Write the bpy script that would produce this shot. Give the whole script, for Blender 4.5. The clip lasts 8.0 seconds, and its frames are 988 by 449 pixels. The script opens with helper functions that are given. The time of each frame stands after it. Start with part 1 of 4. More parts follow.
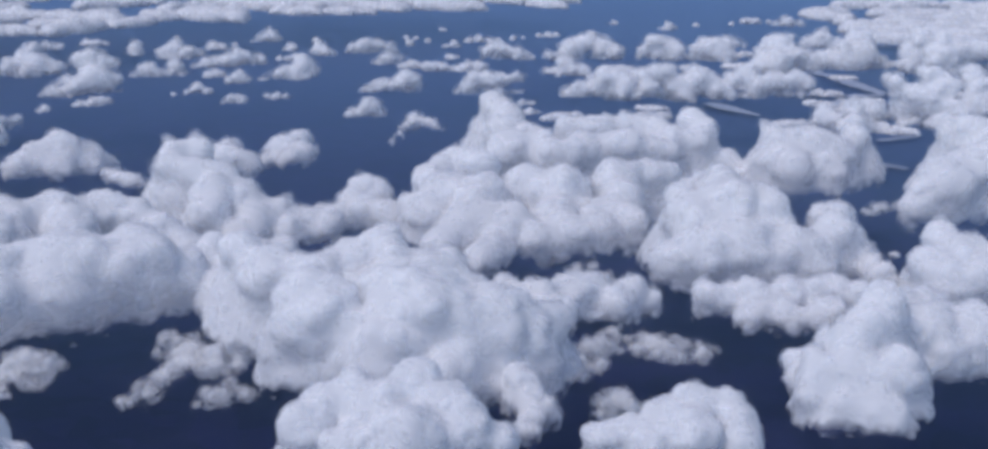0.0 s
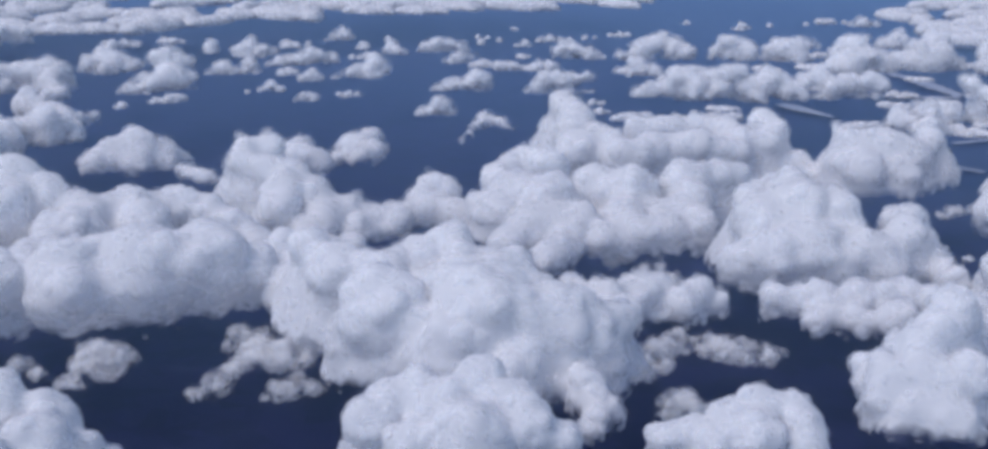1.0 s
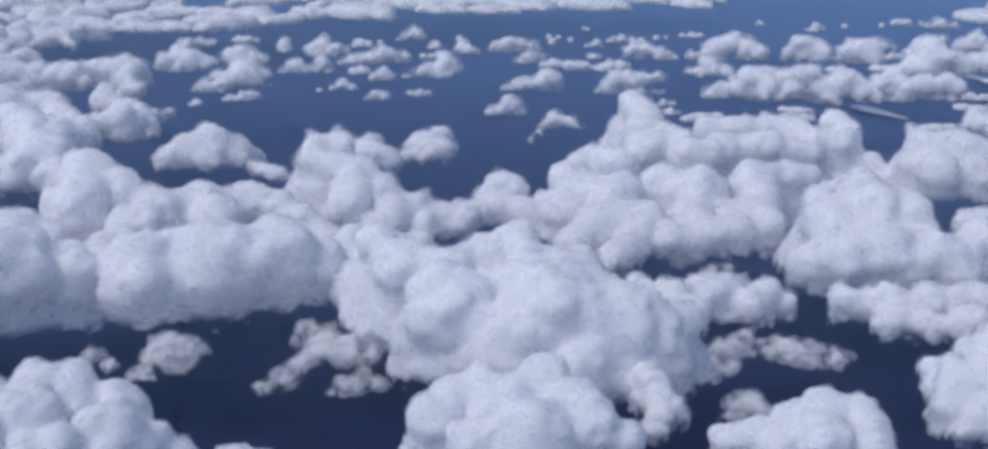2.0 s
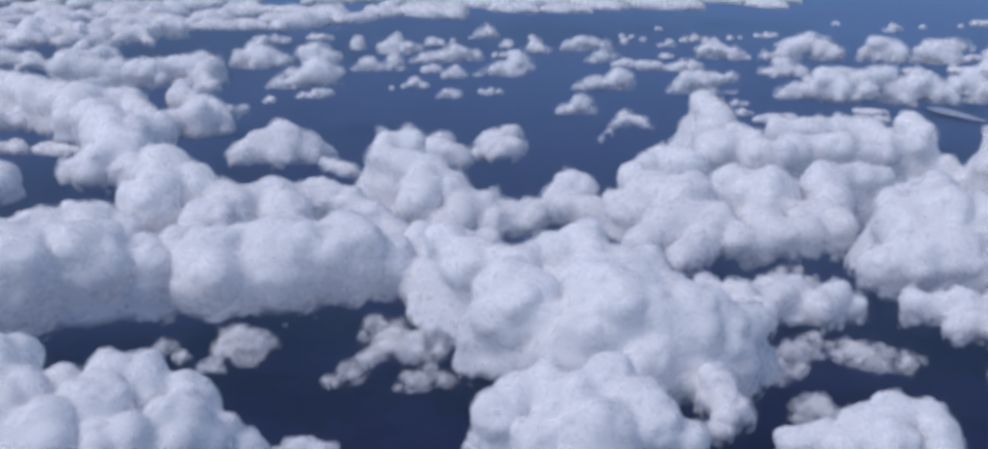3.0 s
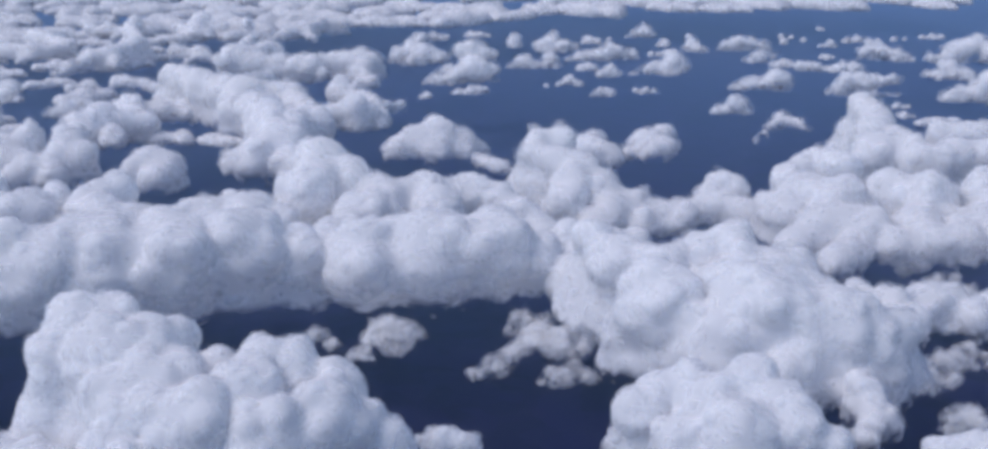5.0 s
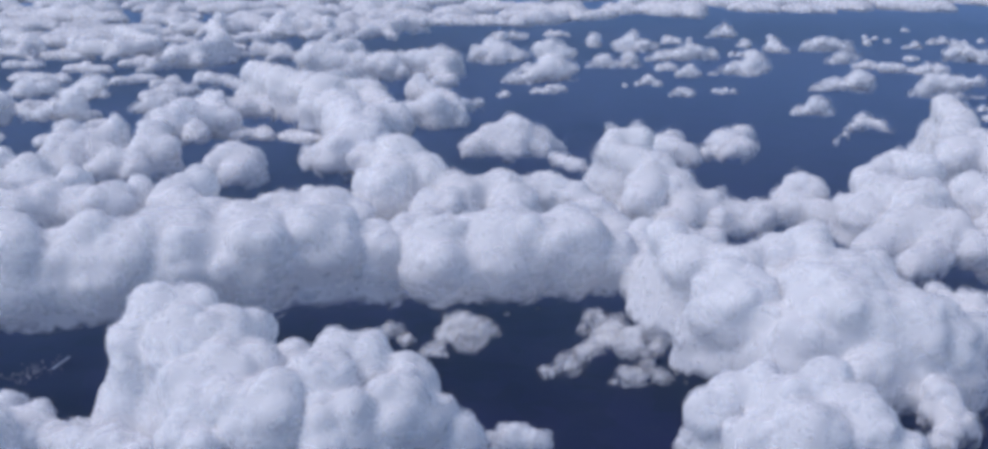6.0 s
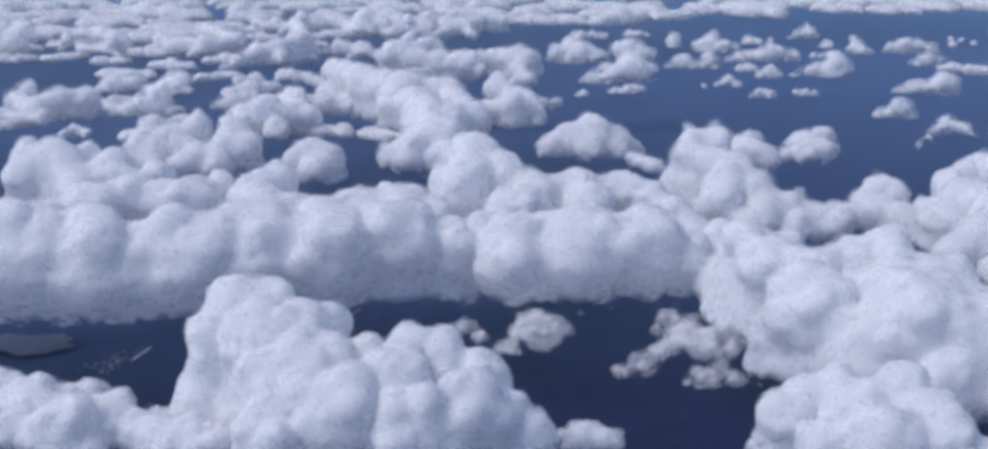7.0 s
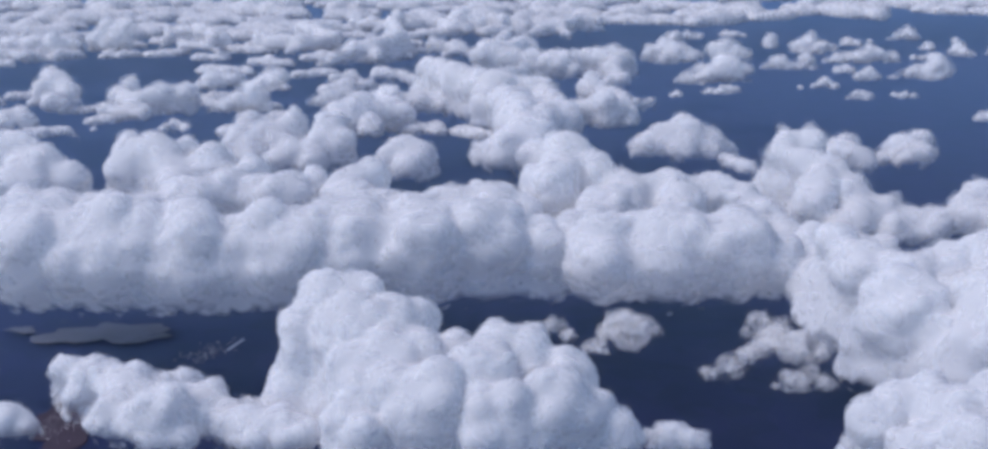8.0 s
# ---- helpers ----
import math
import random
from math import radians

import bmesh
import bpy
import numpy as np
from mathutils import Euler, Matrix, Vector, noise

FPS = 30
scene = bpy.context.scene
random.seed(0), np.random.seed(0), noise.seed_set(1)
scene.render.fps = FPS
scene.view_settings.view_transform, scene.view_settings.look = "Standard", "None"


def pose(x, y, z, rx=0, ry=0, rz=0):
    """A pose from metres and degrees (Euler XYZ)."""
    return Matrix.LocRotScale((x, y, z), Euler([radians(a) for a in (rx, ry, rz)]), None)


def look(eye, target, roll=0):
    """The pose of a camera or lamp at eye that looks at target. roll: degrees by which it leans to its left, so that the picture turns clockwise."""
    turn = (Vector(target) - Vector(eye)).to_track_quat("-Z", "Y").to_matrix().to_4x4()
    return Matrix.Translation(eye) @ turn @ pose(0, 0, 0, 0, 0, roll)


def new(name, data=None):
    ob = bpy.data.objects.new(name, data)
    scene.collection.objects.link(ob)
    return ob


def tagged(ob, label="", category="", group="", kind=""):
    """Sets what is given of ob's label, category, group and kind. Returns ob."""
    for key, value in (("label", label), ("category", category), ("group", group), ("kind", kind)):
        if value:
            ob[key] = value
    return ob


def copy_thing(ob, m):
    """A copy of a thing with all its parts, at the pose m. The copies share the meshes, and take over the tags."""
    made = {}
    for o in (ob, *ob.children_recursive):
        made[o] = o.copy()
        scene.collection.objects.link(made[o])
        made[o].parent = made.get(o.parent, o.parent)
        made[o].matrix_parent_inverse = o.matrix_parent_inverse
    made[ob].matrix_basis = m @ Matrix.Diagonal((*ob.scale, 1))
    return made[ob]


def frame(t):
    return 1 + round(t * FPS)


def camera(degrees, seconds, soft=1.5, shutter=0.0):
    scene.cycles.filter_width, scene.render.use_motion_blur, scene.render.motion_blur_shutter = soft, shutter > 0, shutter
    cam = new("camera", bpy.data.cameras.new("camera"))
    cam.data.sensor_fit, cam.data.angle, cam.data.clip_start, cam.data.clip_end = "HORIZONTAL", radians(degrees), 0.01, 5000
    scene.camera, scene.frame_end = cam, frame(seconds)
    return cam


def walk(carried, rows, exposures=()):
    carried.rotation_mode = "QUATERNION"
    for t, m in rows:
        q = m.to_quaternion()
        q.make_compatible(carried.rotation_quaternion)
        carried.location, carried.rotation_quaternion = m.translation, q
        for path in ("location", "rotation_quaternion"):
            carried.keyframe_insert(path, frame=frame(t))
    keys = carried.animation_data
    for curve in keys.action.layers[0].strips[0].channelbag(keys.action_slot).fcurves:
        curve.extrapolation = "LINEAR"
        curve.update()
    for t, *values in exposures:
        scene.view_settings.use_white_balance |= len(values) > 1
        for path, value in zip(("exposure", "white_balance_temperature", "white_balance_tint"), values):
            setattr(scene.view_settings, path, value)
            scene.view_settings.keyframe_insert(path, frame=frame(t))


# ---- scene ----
cam = camera(40.0, 8.0, soft=3.7)
# seconds, x, y, z, yaw, pitch, roll: an aircraft's level flight, the view swinging aft
ROWS = [
    (0.0, 0.0, -0.0, 480.0, 0.0, -15.337, 0.728),
    (0.5, 1.76, -1.52, 480.0, 1.557, -15.354, 0.641),
    (1.0, 3.52, -3.03, 480.0, 3.104, -15.383, 0.548),
    (1.5, 5.29, -4.53, 480.0, 4.649, -15.4, 0.454),
    (3.0, 10.63, -8.93, 480.0, 9.324, -15.462, 0.237),
    (3.5, 12.41, -10.38, 480.0, 10.948, -15.478, 0.158),
    (4.0, 14.21, -11.8, 480.0, 12.646, -15.488, 0.078),
    (4.5, 16.01, -13.22, 480.0, 14.365, -15.503, -0.033),
    (6.0, 21.43, -17.39, 480.0, 19.491, -15.533, -0.245),
    (6.5, 23.25, -18.75, 480.0, 21.203, -15.531, -0.3),
    (7.0, 25.07, -20.1, 480.0, 22.902, -15.545, -0.373),
    (7.5, 26.9, -21.44, 480.0, 24.765, -15.545, -0.444),
    (8.0, 28.73, -22.76, 480.0, 26.948, -15.536, -0.526),
]
walk(cam, [(t, pose(x, y, z, 90 + pitch, 0, yaw) @ pose(0, 0, 0, 0, 0, roll)) for t, x, y, z, yaw, pitch, roll in ROWS],
     exposures=((0.0, -0.40, 6250, 16), (8.0, -0.31, 6250, 17)))

# ---- light: a high sun behind thin haze, and the sky ----
SUN_TO = Vector((-0.5, -0.5, 1.0)).normalized()
world = bpy.data.worlds.new("sky")
scene.world = world
scene.cycles.transparent_max_bounces, scene.cycles.diffuse_bounces, scene.cycles.max_bounces = 48, 7, 12
world.use_nodes = True
wn = world.node_tree.nodes
sky = wn.new("ShaderNodeTexSky")
sky.sky_type = "NISHITA"
sky.sun_disc = False
sky.sun_elevation = math.asin(SUN_TO.z)
sky.sun_rotation = math.atan2(SUN_TO.x, SUN_TO.y)
sky.altitude = 1500.0
wn["Background"].inputs["Strength"].default_value = 0.15
world.node_tree.links.new(sky.outputs[0], wn["Background"].inputs["Color"])
sun_data = bpy.data.lights.new("sun", "SUN")
sun_data.energy, sun_data.angle, sun_data.color = 2.3, radians(40), (1.0, 0.97, 0.95)
sun = new("sun", sun_data)
sun.matrix_world = look((0, 0, 1500), Vector((0, 0, 1500)) - SUN_TO)


# ---- materials ----
def material(name):
    m = bpy.data.materials.new(name)
    m.use_nodes = True
    nt = m.node_tree
    nt.nodes.clear()
    out = nt.nodes.new("ShaderNodeOutputMaterial")
    return m, nt, out


def add(nt, kind, **inputs):
    node = nt.nodes.new(kind)
    for key, value in inputs.items():
        node.inputs[key].default_value = value
    return node


def noise_node(nt, scale, detail=4.0, rough=0.55):
    geo = nt.nodes.new("ShaderNodeNewGeometry")
    tex = add(nt, "ShaderNodeTexNoise", Scale=scale, Detail=detail, Roughness=rough)
    nt.links.new(geo.outputs["Position"], tex.inputs["Vector"])
    return tex


def ramp(nt, source, a, b, low, high):
    r = nt.nodes.new("ShaderNodeMapRange")
    r.inputs["From Min"].default_value, r.inputs["From Max"].default_value = a, b
    r.inputs["To Min"].default_value, r.inputs["To Max"].default_value = low, high
    nt.links.new(source, r.inputs["Value"])
    return r.outputs[0]


def mixed(nt, fac, a, b):
    mix = nt.nodes.new("ShaderNodeMix")
    mix.data_type = "RGBA"
    mix.inputs["A"].default_value, mix.inputs["B"].default_value = (*a, 1), (*b, 1)
    nt.links.new(fac, mix.inputs["Factor"])
    return mix.outputs["Result"]


def math_node(nt, operation, a, b):
    node = nt.nodes.new("ShaderNodeMath")
    node.operation = operation
    for i, value in enumerate((a, b)):
        if isinstance(value, (int, float)):
            node.inputs[i].default_value = value
        else:
            nt.links.new(value, node.inputs[i])
    return node.outputs[0]


def cloud_material(name, unit, cover=1.0, lift=0.0, fade=26.0, torn=1.7, white=(0.985, 0.985, 0.99)):
    """Water droplets in nested layers, denser inwards: white, matt, letting light through. The attribute "depth" is how far out a layer lies,
    in units; round heads bulge through the outer layers. fade: the cloud thins out over its lowest metres; lift: how far it swells beyond its heads."""
    m, nt, out = material(name)
    place = nt.nodes.new("ShaderNodeNewGeometry")
    heads = nt.nodes.new("ShaderNodeTexVoronoi")
    for key, value in (("Scale", 1 / (19.0 * unit)), ("Detail", 1.0), ("Roughness", 0.55), ("Lacunarity", 2.3)):
        heads.inputs[key].default_value = value
    nt.links.new(place.outputs["Position"], heads.inputs["Vector"])
    curd = noise_node(nt, 1 / (11.0 * unit), 2.0, 0.5)
    depth = nt.nodes.new("ShaderNodeAttribute")
    depth.attribute_name = "depth"
    local = nt.nodes.new("ShaderNodeTexCoord")
    split = nt.nodes.new("ShaderNodeSeparateXYZ")
    nt.links.new(local.outputs["Object"], split.inputs[0])
    swell = math_node(nt, "SUBTRACT", ramp(nt, heads.outputs["Distance"], 0.0, 0.9, 5.0 + lift, -1.4 + lift), depth.outputs["Fac"])
    swell = math_node(nt, "ADD", swell, ramp(nt, curd.outputs["Fac"], 0.25, 0.75, -1.8 * torn, 1.8 * torn))
    swell = math_node(nt, "ADD", swell, ramp(nt, split.outputs["Z"], 0.0, fade, -8.0, 0.0))
    dense = ramp(nt, swell, -1.0, 2.6, 0.0, cover)
    dense = math_node(nt, "MULTIPLY", dense, ramp(nt, depth.outputs["Fac"], -0.4, 5.0, 1.0, 0.35))
    front = nt.nodes.new("ShaderNodeBsdfDiffuse")
    back = nt.nodes.new("ShaderNodeBsdfTranslucent")
    front.inputs["Color"].default_value = back.inputs["Color"].default_value = (*white, 1)
    body = nt.nodes.new("ShaderNodeMixShader")
    body.inputs["Fac"].default_value = 0.35
    nt.links.new(front.outputs[0], body.inputs[1])
    nt.links.new(back.outputs[0], body.inputs[2])
    clear = nt.nodes.new("ShaderNodeBsdfTransparent")
    veil = nt.nodes.new("ShaderNodeMixShader")
    nt.links.new(dense, veil.inputs["Fac"])
    nt.links.new(clear.outputs[0], veil.inputs[1])
    nt.links.new(body.outputs[0], veil.inputs[2])
    nt.links.new(veil.outputs[0], out.inputs["Surface"])
    return m


def by_distance(name, **settings):
    """The same droplets with finer heads for near clouds and coarser ones for far clouds, as (unit, material)."""
    return [(unit, cloud_material(name, unit, **settings)) for unit in (0.5, 0.8, 1.15, 1.7, 2.5)]


CORE = by_distance("cloud_core", lift=3.5, torn=0.3)
LOW_CORE = by_distance("low_cloud_core", lift=2.0, torn=0.2, fade=2.0)
MIST = by_distance("cloud_mist", cover=0.6, torn=1.4)
TORN = by_distance("torn_cloud_mist", cover=0.55, torn=2.2, lift=0.3, fade=20.0)
SCRAP = by_distance("cloud_scrap", cover=0.42, torn=2.3, lift=0.9, fade=5.0)
LOW = by_distance("low_cloud_mist", cover=0.7, fade=2.5, lift=1.6)


def land_material():
    """Dark humid lowland: woods and fields in blue-black tones, with distance haze put into a blue sheen."""
    m, nt, out = material("lowland")
    wide = noise_node(nt, 0.0016, 5.0)
    fields = noise_node(nt, 0.02, 6.0, 0.65)
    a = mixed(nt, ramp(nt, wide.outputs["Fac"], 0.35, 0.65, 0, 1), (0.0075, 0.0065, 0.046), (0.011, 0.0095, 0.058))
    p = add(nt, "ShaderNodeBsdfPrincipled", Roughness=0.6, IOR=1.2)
    # blue towards grazing angles: distance haze put into specular tint and sheen
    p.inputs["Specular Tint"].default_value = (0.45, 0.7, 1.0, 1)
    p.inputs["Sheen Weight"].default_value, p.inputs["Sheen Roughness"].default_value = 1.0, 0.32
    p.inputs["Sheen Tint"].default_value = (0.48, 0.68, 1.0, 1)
    speck = nt.nodes.new("ShaderNodeMix")
    speck.data_type = "RGBA"
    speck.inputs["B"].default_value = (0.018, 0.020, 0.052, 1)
    nt.links.new(a, speck.inputs["A"])
    nt.links.new(ramp(nt, fields.outputs["Fac"], 0.5, 0.75, 0, 0.7), speck.inputs["Factor"])
    plots = nt.nodes.new("ShaderNodeTexVoronoi")
    plots.inputs["Scale"].default_value = 0.035
    where = nt.nodes.new("ShaderNodeNewGeometry")
    nt.links.new(where.outputs["Position"], plots.inputs["Vector"])
    shade = nt.nodes.new("ShaderNodeMix")
    shade.data_type = "RGBA"
    shade.blend_type = "MULTIPLY"
    shade.inputs["B"].default_value = (0.45, 0.5, 0.6, 1)
    pick = nt.nodes.new("ShaderNodeSeparateColor")
    nt.links.new(plots.outputs["Color"], pick.inputs[0])
    nt.links.new(ramp(nt, pick.outputs[0], 0.3, 0.8, 0.0, 0.9), shade.inputs["Factor"])
    nt.links.new(speck.outputs["Result"], shade.inputs["A"])
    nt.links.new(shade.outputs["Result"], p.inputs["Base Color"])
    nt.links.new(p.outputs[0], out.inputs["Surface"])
    return m


def plain_material(name, color, rough=0.6):
    m, nt, out = material(name)
    n = noise_node(nt, 0.06, 5.0)
    p = add(nt, "ShaderNodeBsdfPrincipled", Roughness=rough)
    nt.links.new(mixed(nt, n.outputs["Fac"], [c * 0.7 for c in color], [c * 1.25 for c in color]), p.inputs["Base Color"])
    nt.links.new(p.outputs[0], out.inputs["Surface"])
    return m


LAND = land_material()

# ---- the land far below ----
def ground():
    n, half = 60, 9000.0
    me = bpy.data.meshes.new("ground")
    ax = np.linspace(-1, 1, n + 1)
    ax = np.sign(ax) * np.abs(ax) ** 1.5 * half
    gx, gy = np.meshgrid(ax, ax + 1500.0)
    gz = 3.0 * np.sin(gx / 310.0) * np.cos(gy / 270.0) - 3.0
    v = np.stack([gx.ravel(), gy.ravel(), gz.ravel()], 1)
    i = np.arange(n * (n + 1)).reshape(n, n + 1)[:, :-1].ravel()
    me.from_pydata(v.tolist(), [], np.stack([i, i + 1, i + n + 2, i + n + 1], 1).tolist())
    me.polygons.foreach_set("use_smooth", [True] * len(me.polygons))
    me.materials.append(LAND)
    return tagged(new("ground", me), "dark wooded lowland seen from high above", "ground", kind="structure")


ground()
WATER = plain_material("lake_water", (0.10, 0.11, 0.15), 0.4)
# pale river colour: the sky's reflection and far haze put into the base
SKY_PALE = plain_material("sky_pale_river", (0.40, 0.45, 0.56), 0.5)
ROOFS = plain_material("pale_roofs", (0.5, 0.48, 0.5), 0.8)
EARTH = plain_material("red_earth", (0.05, 0.034, 0.055), 0.9)
FIELD = plain_material("pale_fields", (0.03, 0.036, 0.055), 0.9)


def sheet(name, outline, mat, label, category, lift=0.8, depth=0.6):
    """A thin slab with a bevelled bank, lying on the land."""
    bm = bmesh.new()
    top = [bm.verts.new((x, y, lift)) for x, y in outline]
    mid = Vector((sum(p[0] for p in outline), sum(p[1] for p in outline), 0)) / len(outline)
    low = [bm.verts.new((mid.x + (x - mid.x) * 1.03, mid.y + (y - mid.y) * 1.03, lift - depth)) for x, y in outline]
    bm.faces.new(top)
    for i in range(len(top)):
        j = (i + 1) % len(top)
        bm.faces.new((top[i], low[i], low[j], top[j]))
    bmesh.ops.recalc_face_normals(bm, faces=bm.faces)
    me = bpy.data.meshes.new(name)
    bm.to_mesh(me)
    bm.free()
    me.materials.append(mat)
    return tagged(new(name, me), label, category, kind="structure")


def lake(x, y, across, along, turn, seed, label, mat=WATER, lift=0.8):
    """A water surface with a ragged shore."""
    r = random.Random(seed)
    ph = [r.uniform(0, 6.28) for _ in range(4)]
    pts = []
    for i in range(48):
        a = i / 48 * 2 * math.pi
        k = 1 + 0.28 * math.sin(2 * a + ph[0]) + 0.2 * math.sin(3 * a + ph[1]) + 0.12 * math.sin(7 * a + ph[2]) + 0.07 * math.sin(13 * a + ph[3])
        u, v = across * k * math.cos(a), along * k * math.sin(a)
        pts.append((x + u * math.cos(turn) - v * math.sin(turn), y + u * math.sin(turn) + v * math.cos(turn)))
    return sheet("water" if mat == WATER else "earth", pts, mat, label, "lake" if mat == WATER else "earth", lift)


def river(points, label):
    """A river reach: x, y and width along its course, with winding banks."""
    fine = []
    for (x0, y0, w0), (x1, y1, w1) in zip(points, points[1:]):
        for i in range(8):
            f = i / 8
            fine.append((x0 + (x1 - x0) * f, y0 + (y1 - y0) * f, w0 + (w1 - w0) * f))
    fine.append(points[-1])
    left, right = [], []
    for i, (x, y, w) in enumerate(fine):
        a, b = fine[max(i - 1, 0)], fine[min(i + 1, len(fine) - 1)]
        d = Vector((b[0] - a[0], b[1] - a[1])).normalized()
        wob = w * 0.08 * math.sin(i * 1.1 + x)
        left.append((x - d.y * (w / 2 + wob), y + d.x * (w / 2 + wob)))
        right.append((x + d.y * (w / 2 - wob), y - d.x * (w / 2 - wob)))
    return sheet("water", left + right[::-1], SKY_PALE, label, "river")


def settlement(x, y, spread_x, spread_y, count, seed, mat, label):
    """Roofs of a far settlement: gabled blocks along a few lanes."""
    r = random.Random(seed)
    bm = bmesh.new()
    for _ in range(count):
        px, py = x + r.gauss(0, spread_x), y + round(r.gauss(0, spread_y) / 6) * 6 + r.uniform(-1, 1)
        w, d, h, a = r.uniform(0.3, 0.9), r.uniform(0.3, 0.7), r.uniform(0.3, 0.6), r.uniform(-0.3, 0.3)
        rot = Matrix.Rotation(a, 3, "Z")
        corner = [(-w, -d, 0), (w, -d, 0), (w, d, 0), (-w, d, 0), (-w, -d, h), (w, -d, h), (w, d, h), (-w, d, h), (-w, 0, h * 1.5), (w, 0, h * 1.5)]
        v = [bm.verts.new(rot @ Vector(c) + Vector((px, py, 0))) for c in corner]
        for f in ((0, 1, 5, 4), (2, 3, 7, 6), (1, 2, 6, 9, 5), (3, 0, 4, 8, 7), (4, 5, 9, 8), (6, 7, 8, 9)):
            bm.faces.new([v[i] for i in f])
    me = bpy.data.meshes.new("settlement")
    bm.to_mesh(me)
    bm.free()
    me.materials.append(mat)
    return tagged(new("settlement", me), label, "settlement", kind="stuff")


lake(-928, 970, 49, 34, 0.47, 3, "pale grey lake with a ragged shore", lift=0.8)
lake(-901, 987, 23, 28, 0.47, 8, "pale grey lake with a ragged shore", lift=1.1)
lake(-1014, 942, 16, 8, 0.47, 5, "pale grey lake with a ragged shore", lift=0.9)
river([(428, 2694, 33), (452, 2647, 42), (477, 2608, 24), (505, 2564, 10)], "pale winding river reach across dark land")
river([(731, 3115, 24), (765, 3045, 42), (787, 2935, 44), (814, 2833, 25)], "pale winding river reach across dark land")
river([(578, 2816, 16), (672, 2792, 16), (808, 2810, 20)], "pale winding river reach across dark land")
river([(594, 2177, 17), (627, 2147, 22), (659, 2117, 17)], "pale winding river reach across dark land")
river([(674, 2339, 14), (753, 2382, 12)], "pale winding river reach across dark land")
river([(985, 3584, 19), (1077, 3556, 25)], "pale winding river reach across dark land")
settlement(-799, 971, 10, 14, 90, 4, ROOFS, "pale roofs of a small far settlement")
settlement(-802, 780, 12, 22, 120, 9, ROOFS, "scattered roofs of a town on reddish earth")
lake(-802, 780, 25, 60, 0.4, 12, "bare reddish earth around a town", EARTH, 0.4)
river([(-783, 987, 3), (-788, 1020, 3)], "straight pale runway strip on dark land")

# ---- clouds ----
BASE = 80.0      # the level at which the clouds condense
LEAN, SPREAD = 0.3, 0.5
rng = np.random.default_rng(7)


def net(field, origin, step, level):
    """The surface where field crosses level, as vertices and quads (surface nets)."""
    f = field - level
    s = f < 0
    nx, ny, nz = (d - 1 for d in f.shape)
    total = np.zeros((nx, ny, nz), np.int8)
    for a in (0, 1):
        for b in (0, 1):
            for c in (0, 1):
                total += s[a:a + nx, b:b + ny, c:c + nz]
    cell = np.argwhere((total > 0) & (total < 8))
    number = np.full((nx, ny, nz), -1, np.int64)
    number[tuple(cell.T)] = np.arange(len(cell))
    summed, count = np.zeros((len(cell), 3)), np.zeros(len(cell))
    corner = [(a, b, c) for a in (0, 1) for b in (0, 1) for c in (0, 1)]
    val = {k: f[cell[:, 0] + k[0], cell[:, 1] + k[1], cell[:, 2] + k[2]] for k in corner}
    for k in corner:
        for axis in range(3):
            if k[axis] == 0:
                other = tuple(1 if i == axis else k[i] for i in range(3))
                u, w = val[k], val[other]
                cross = (u < 0) != (w < 0)
                r = np.where(cross, u / np.where(cross, u - w, 1), 0)
                summed += np.where(cross[:, None], np.array(k) + r[:, None] * np.eye(3)[axis], 0)
                count += cross
    verts = origin + step * (cell + summed / count[:, None])
    quads = []
    for axis in range(3):
        b, c = [i for i in range(3) if i != axis]
        lo = [slice(None)] * 3
        hi = [slice(None)] * 3
        lo[axis], hi[axis] = slice(0, -1), slice(1, None)
        edge = s[tuple(lo)] != s[tuple(hi)]
        at = np.argwhere(edge)
        ok = (at[:, b] > 0) & (at[:, c] > 0) & (at[:, b] < f.shape[b] - 1) & (at[:, c] < f.shape[c] - 1)
        at = at[ok]
        e = np.eye(3, dtype=int)
        ring = [number[tuple((at - db * e[b] - dc * e[c]).T)] for db, dc in ((1, 1), (0, 1), (0, 0), (1, 0))]
        q = np.stack(ring, 1)
        inside = s[tuple(at.T)]
        flip = inside if axis != 1 else ~inside
        q[~flip] = q[~flip][:, ::-1]
        quads.append(q)
    q = np.concatenate(quads)
    return verts, q[(q >= 0).all(1)]


def mesh_of(name, verts, quads, mat):
    me = bpy.data.meshes.new(name)
    me.vertices.add(len(verts))
    me.vertices.foreach_set("co", verts.astype(np.float32).ravel())
    me.loops.add(len(quads) * 4)
    me.loops.foreach_set("vertex_index", quads.astype(np.int32).ravel())
    me.polygons.add(len(quads))
    me.polygons.foreach_set("loop_start", np.arange(0, len(quads) * 4, 4, dtype=np.int32))
    me.polygons.foreach_set("use_smooth", np.ones(len(quads), bool))
    me.update(calc_edges=True)
    me.validate()
    me.materials.append(mat)
    return me


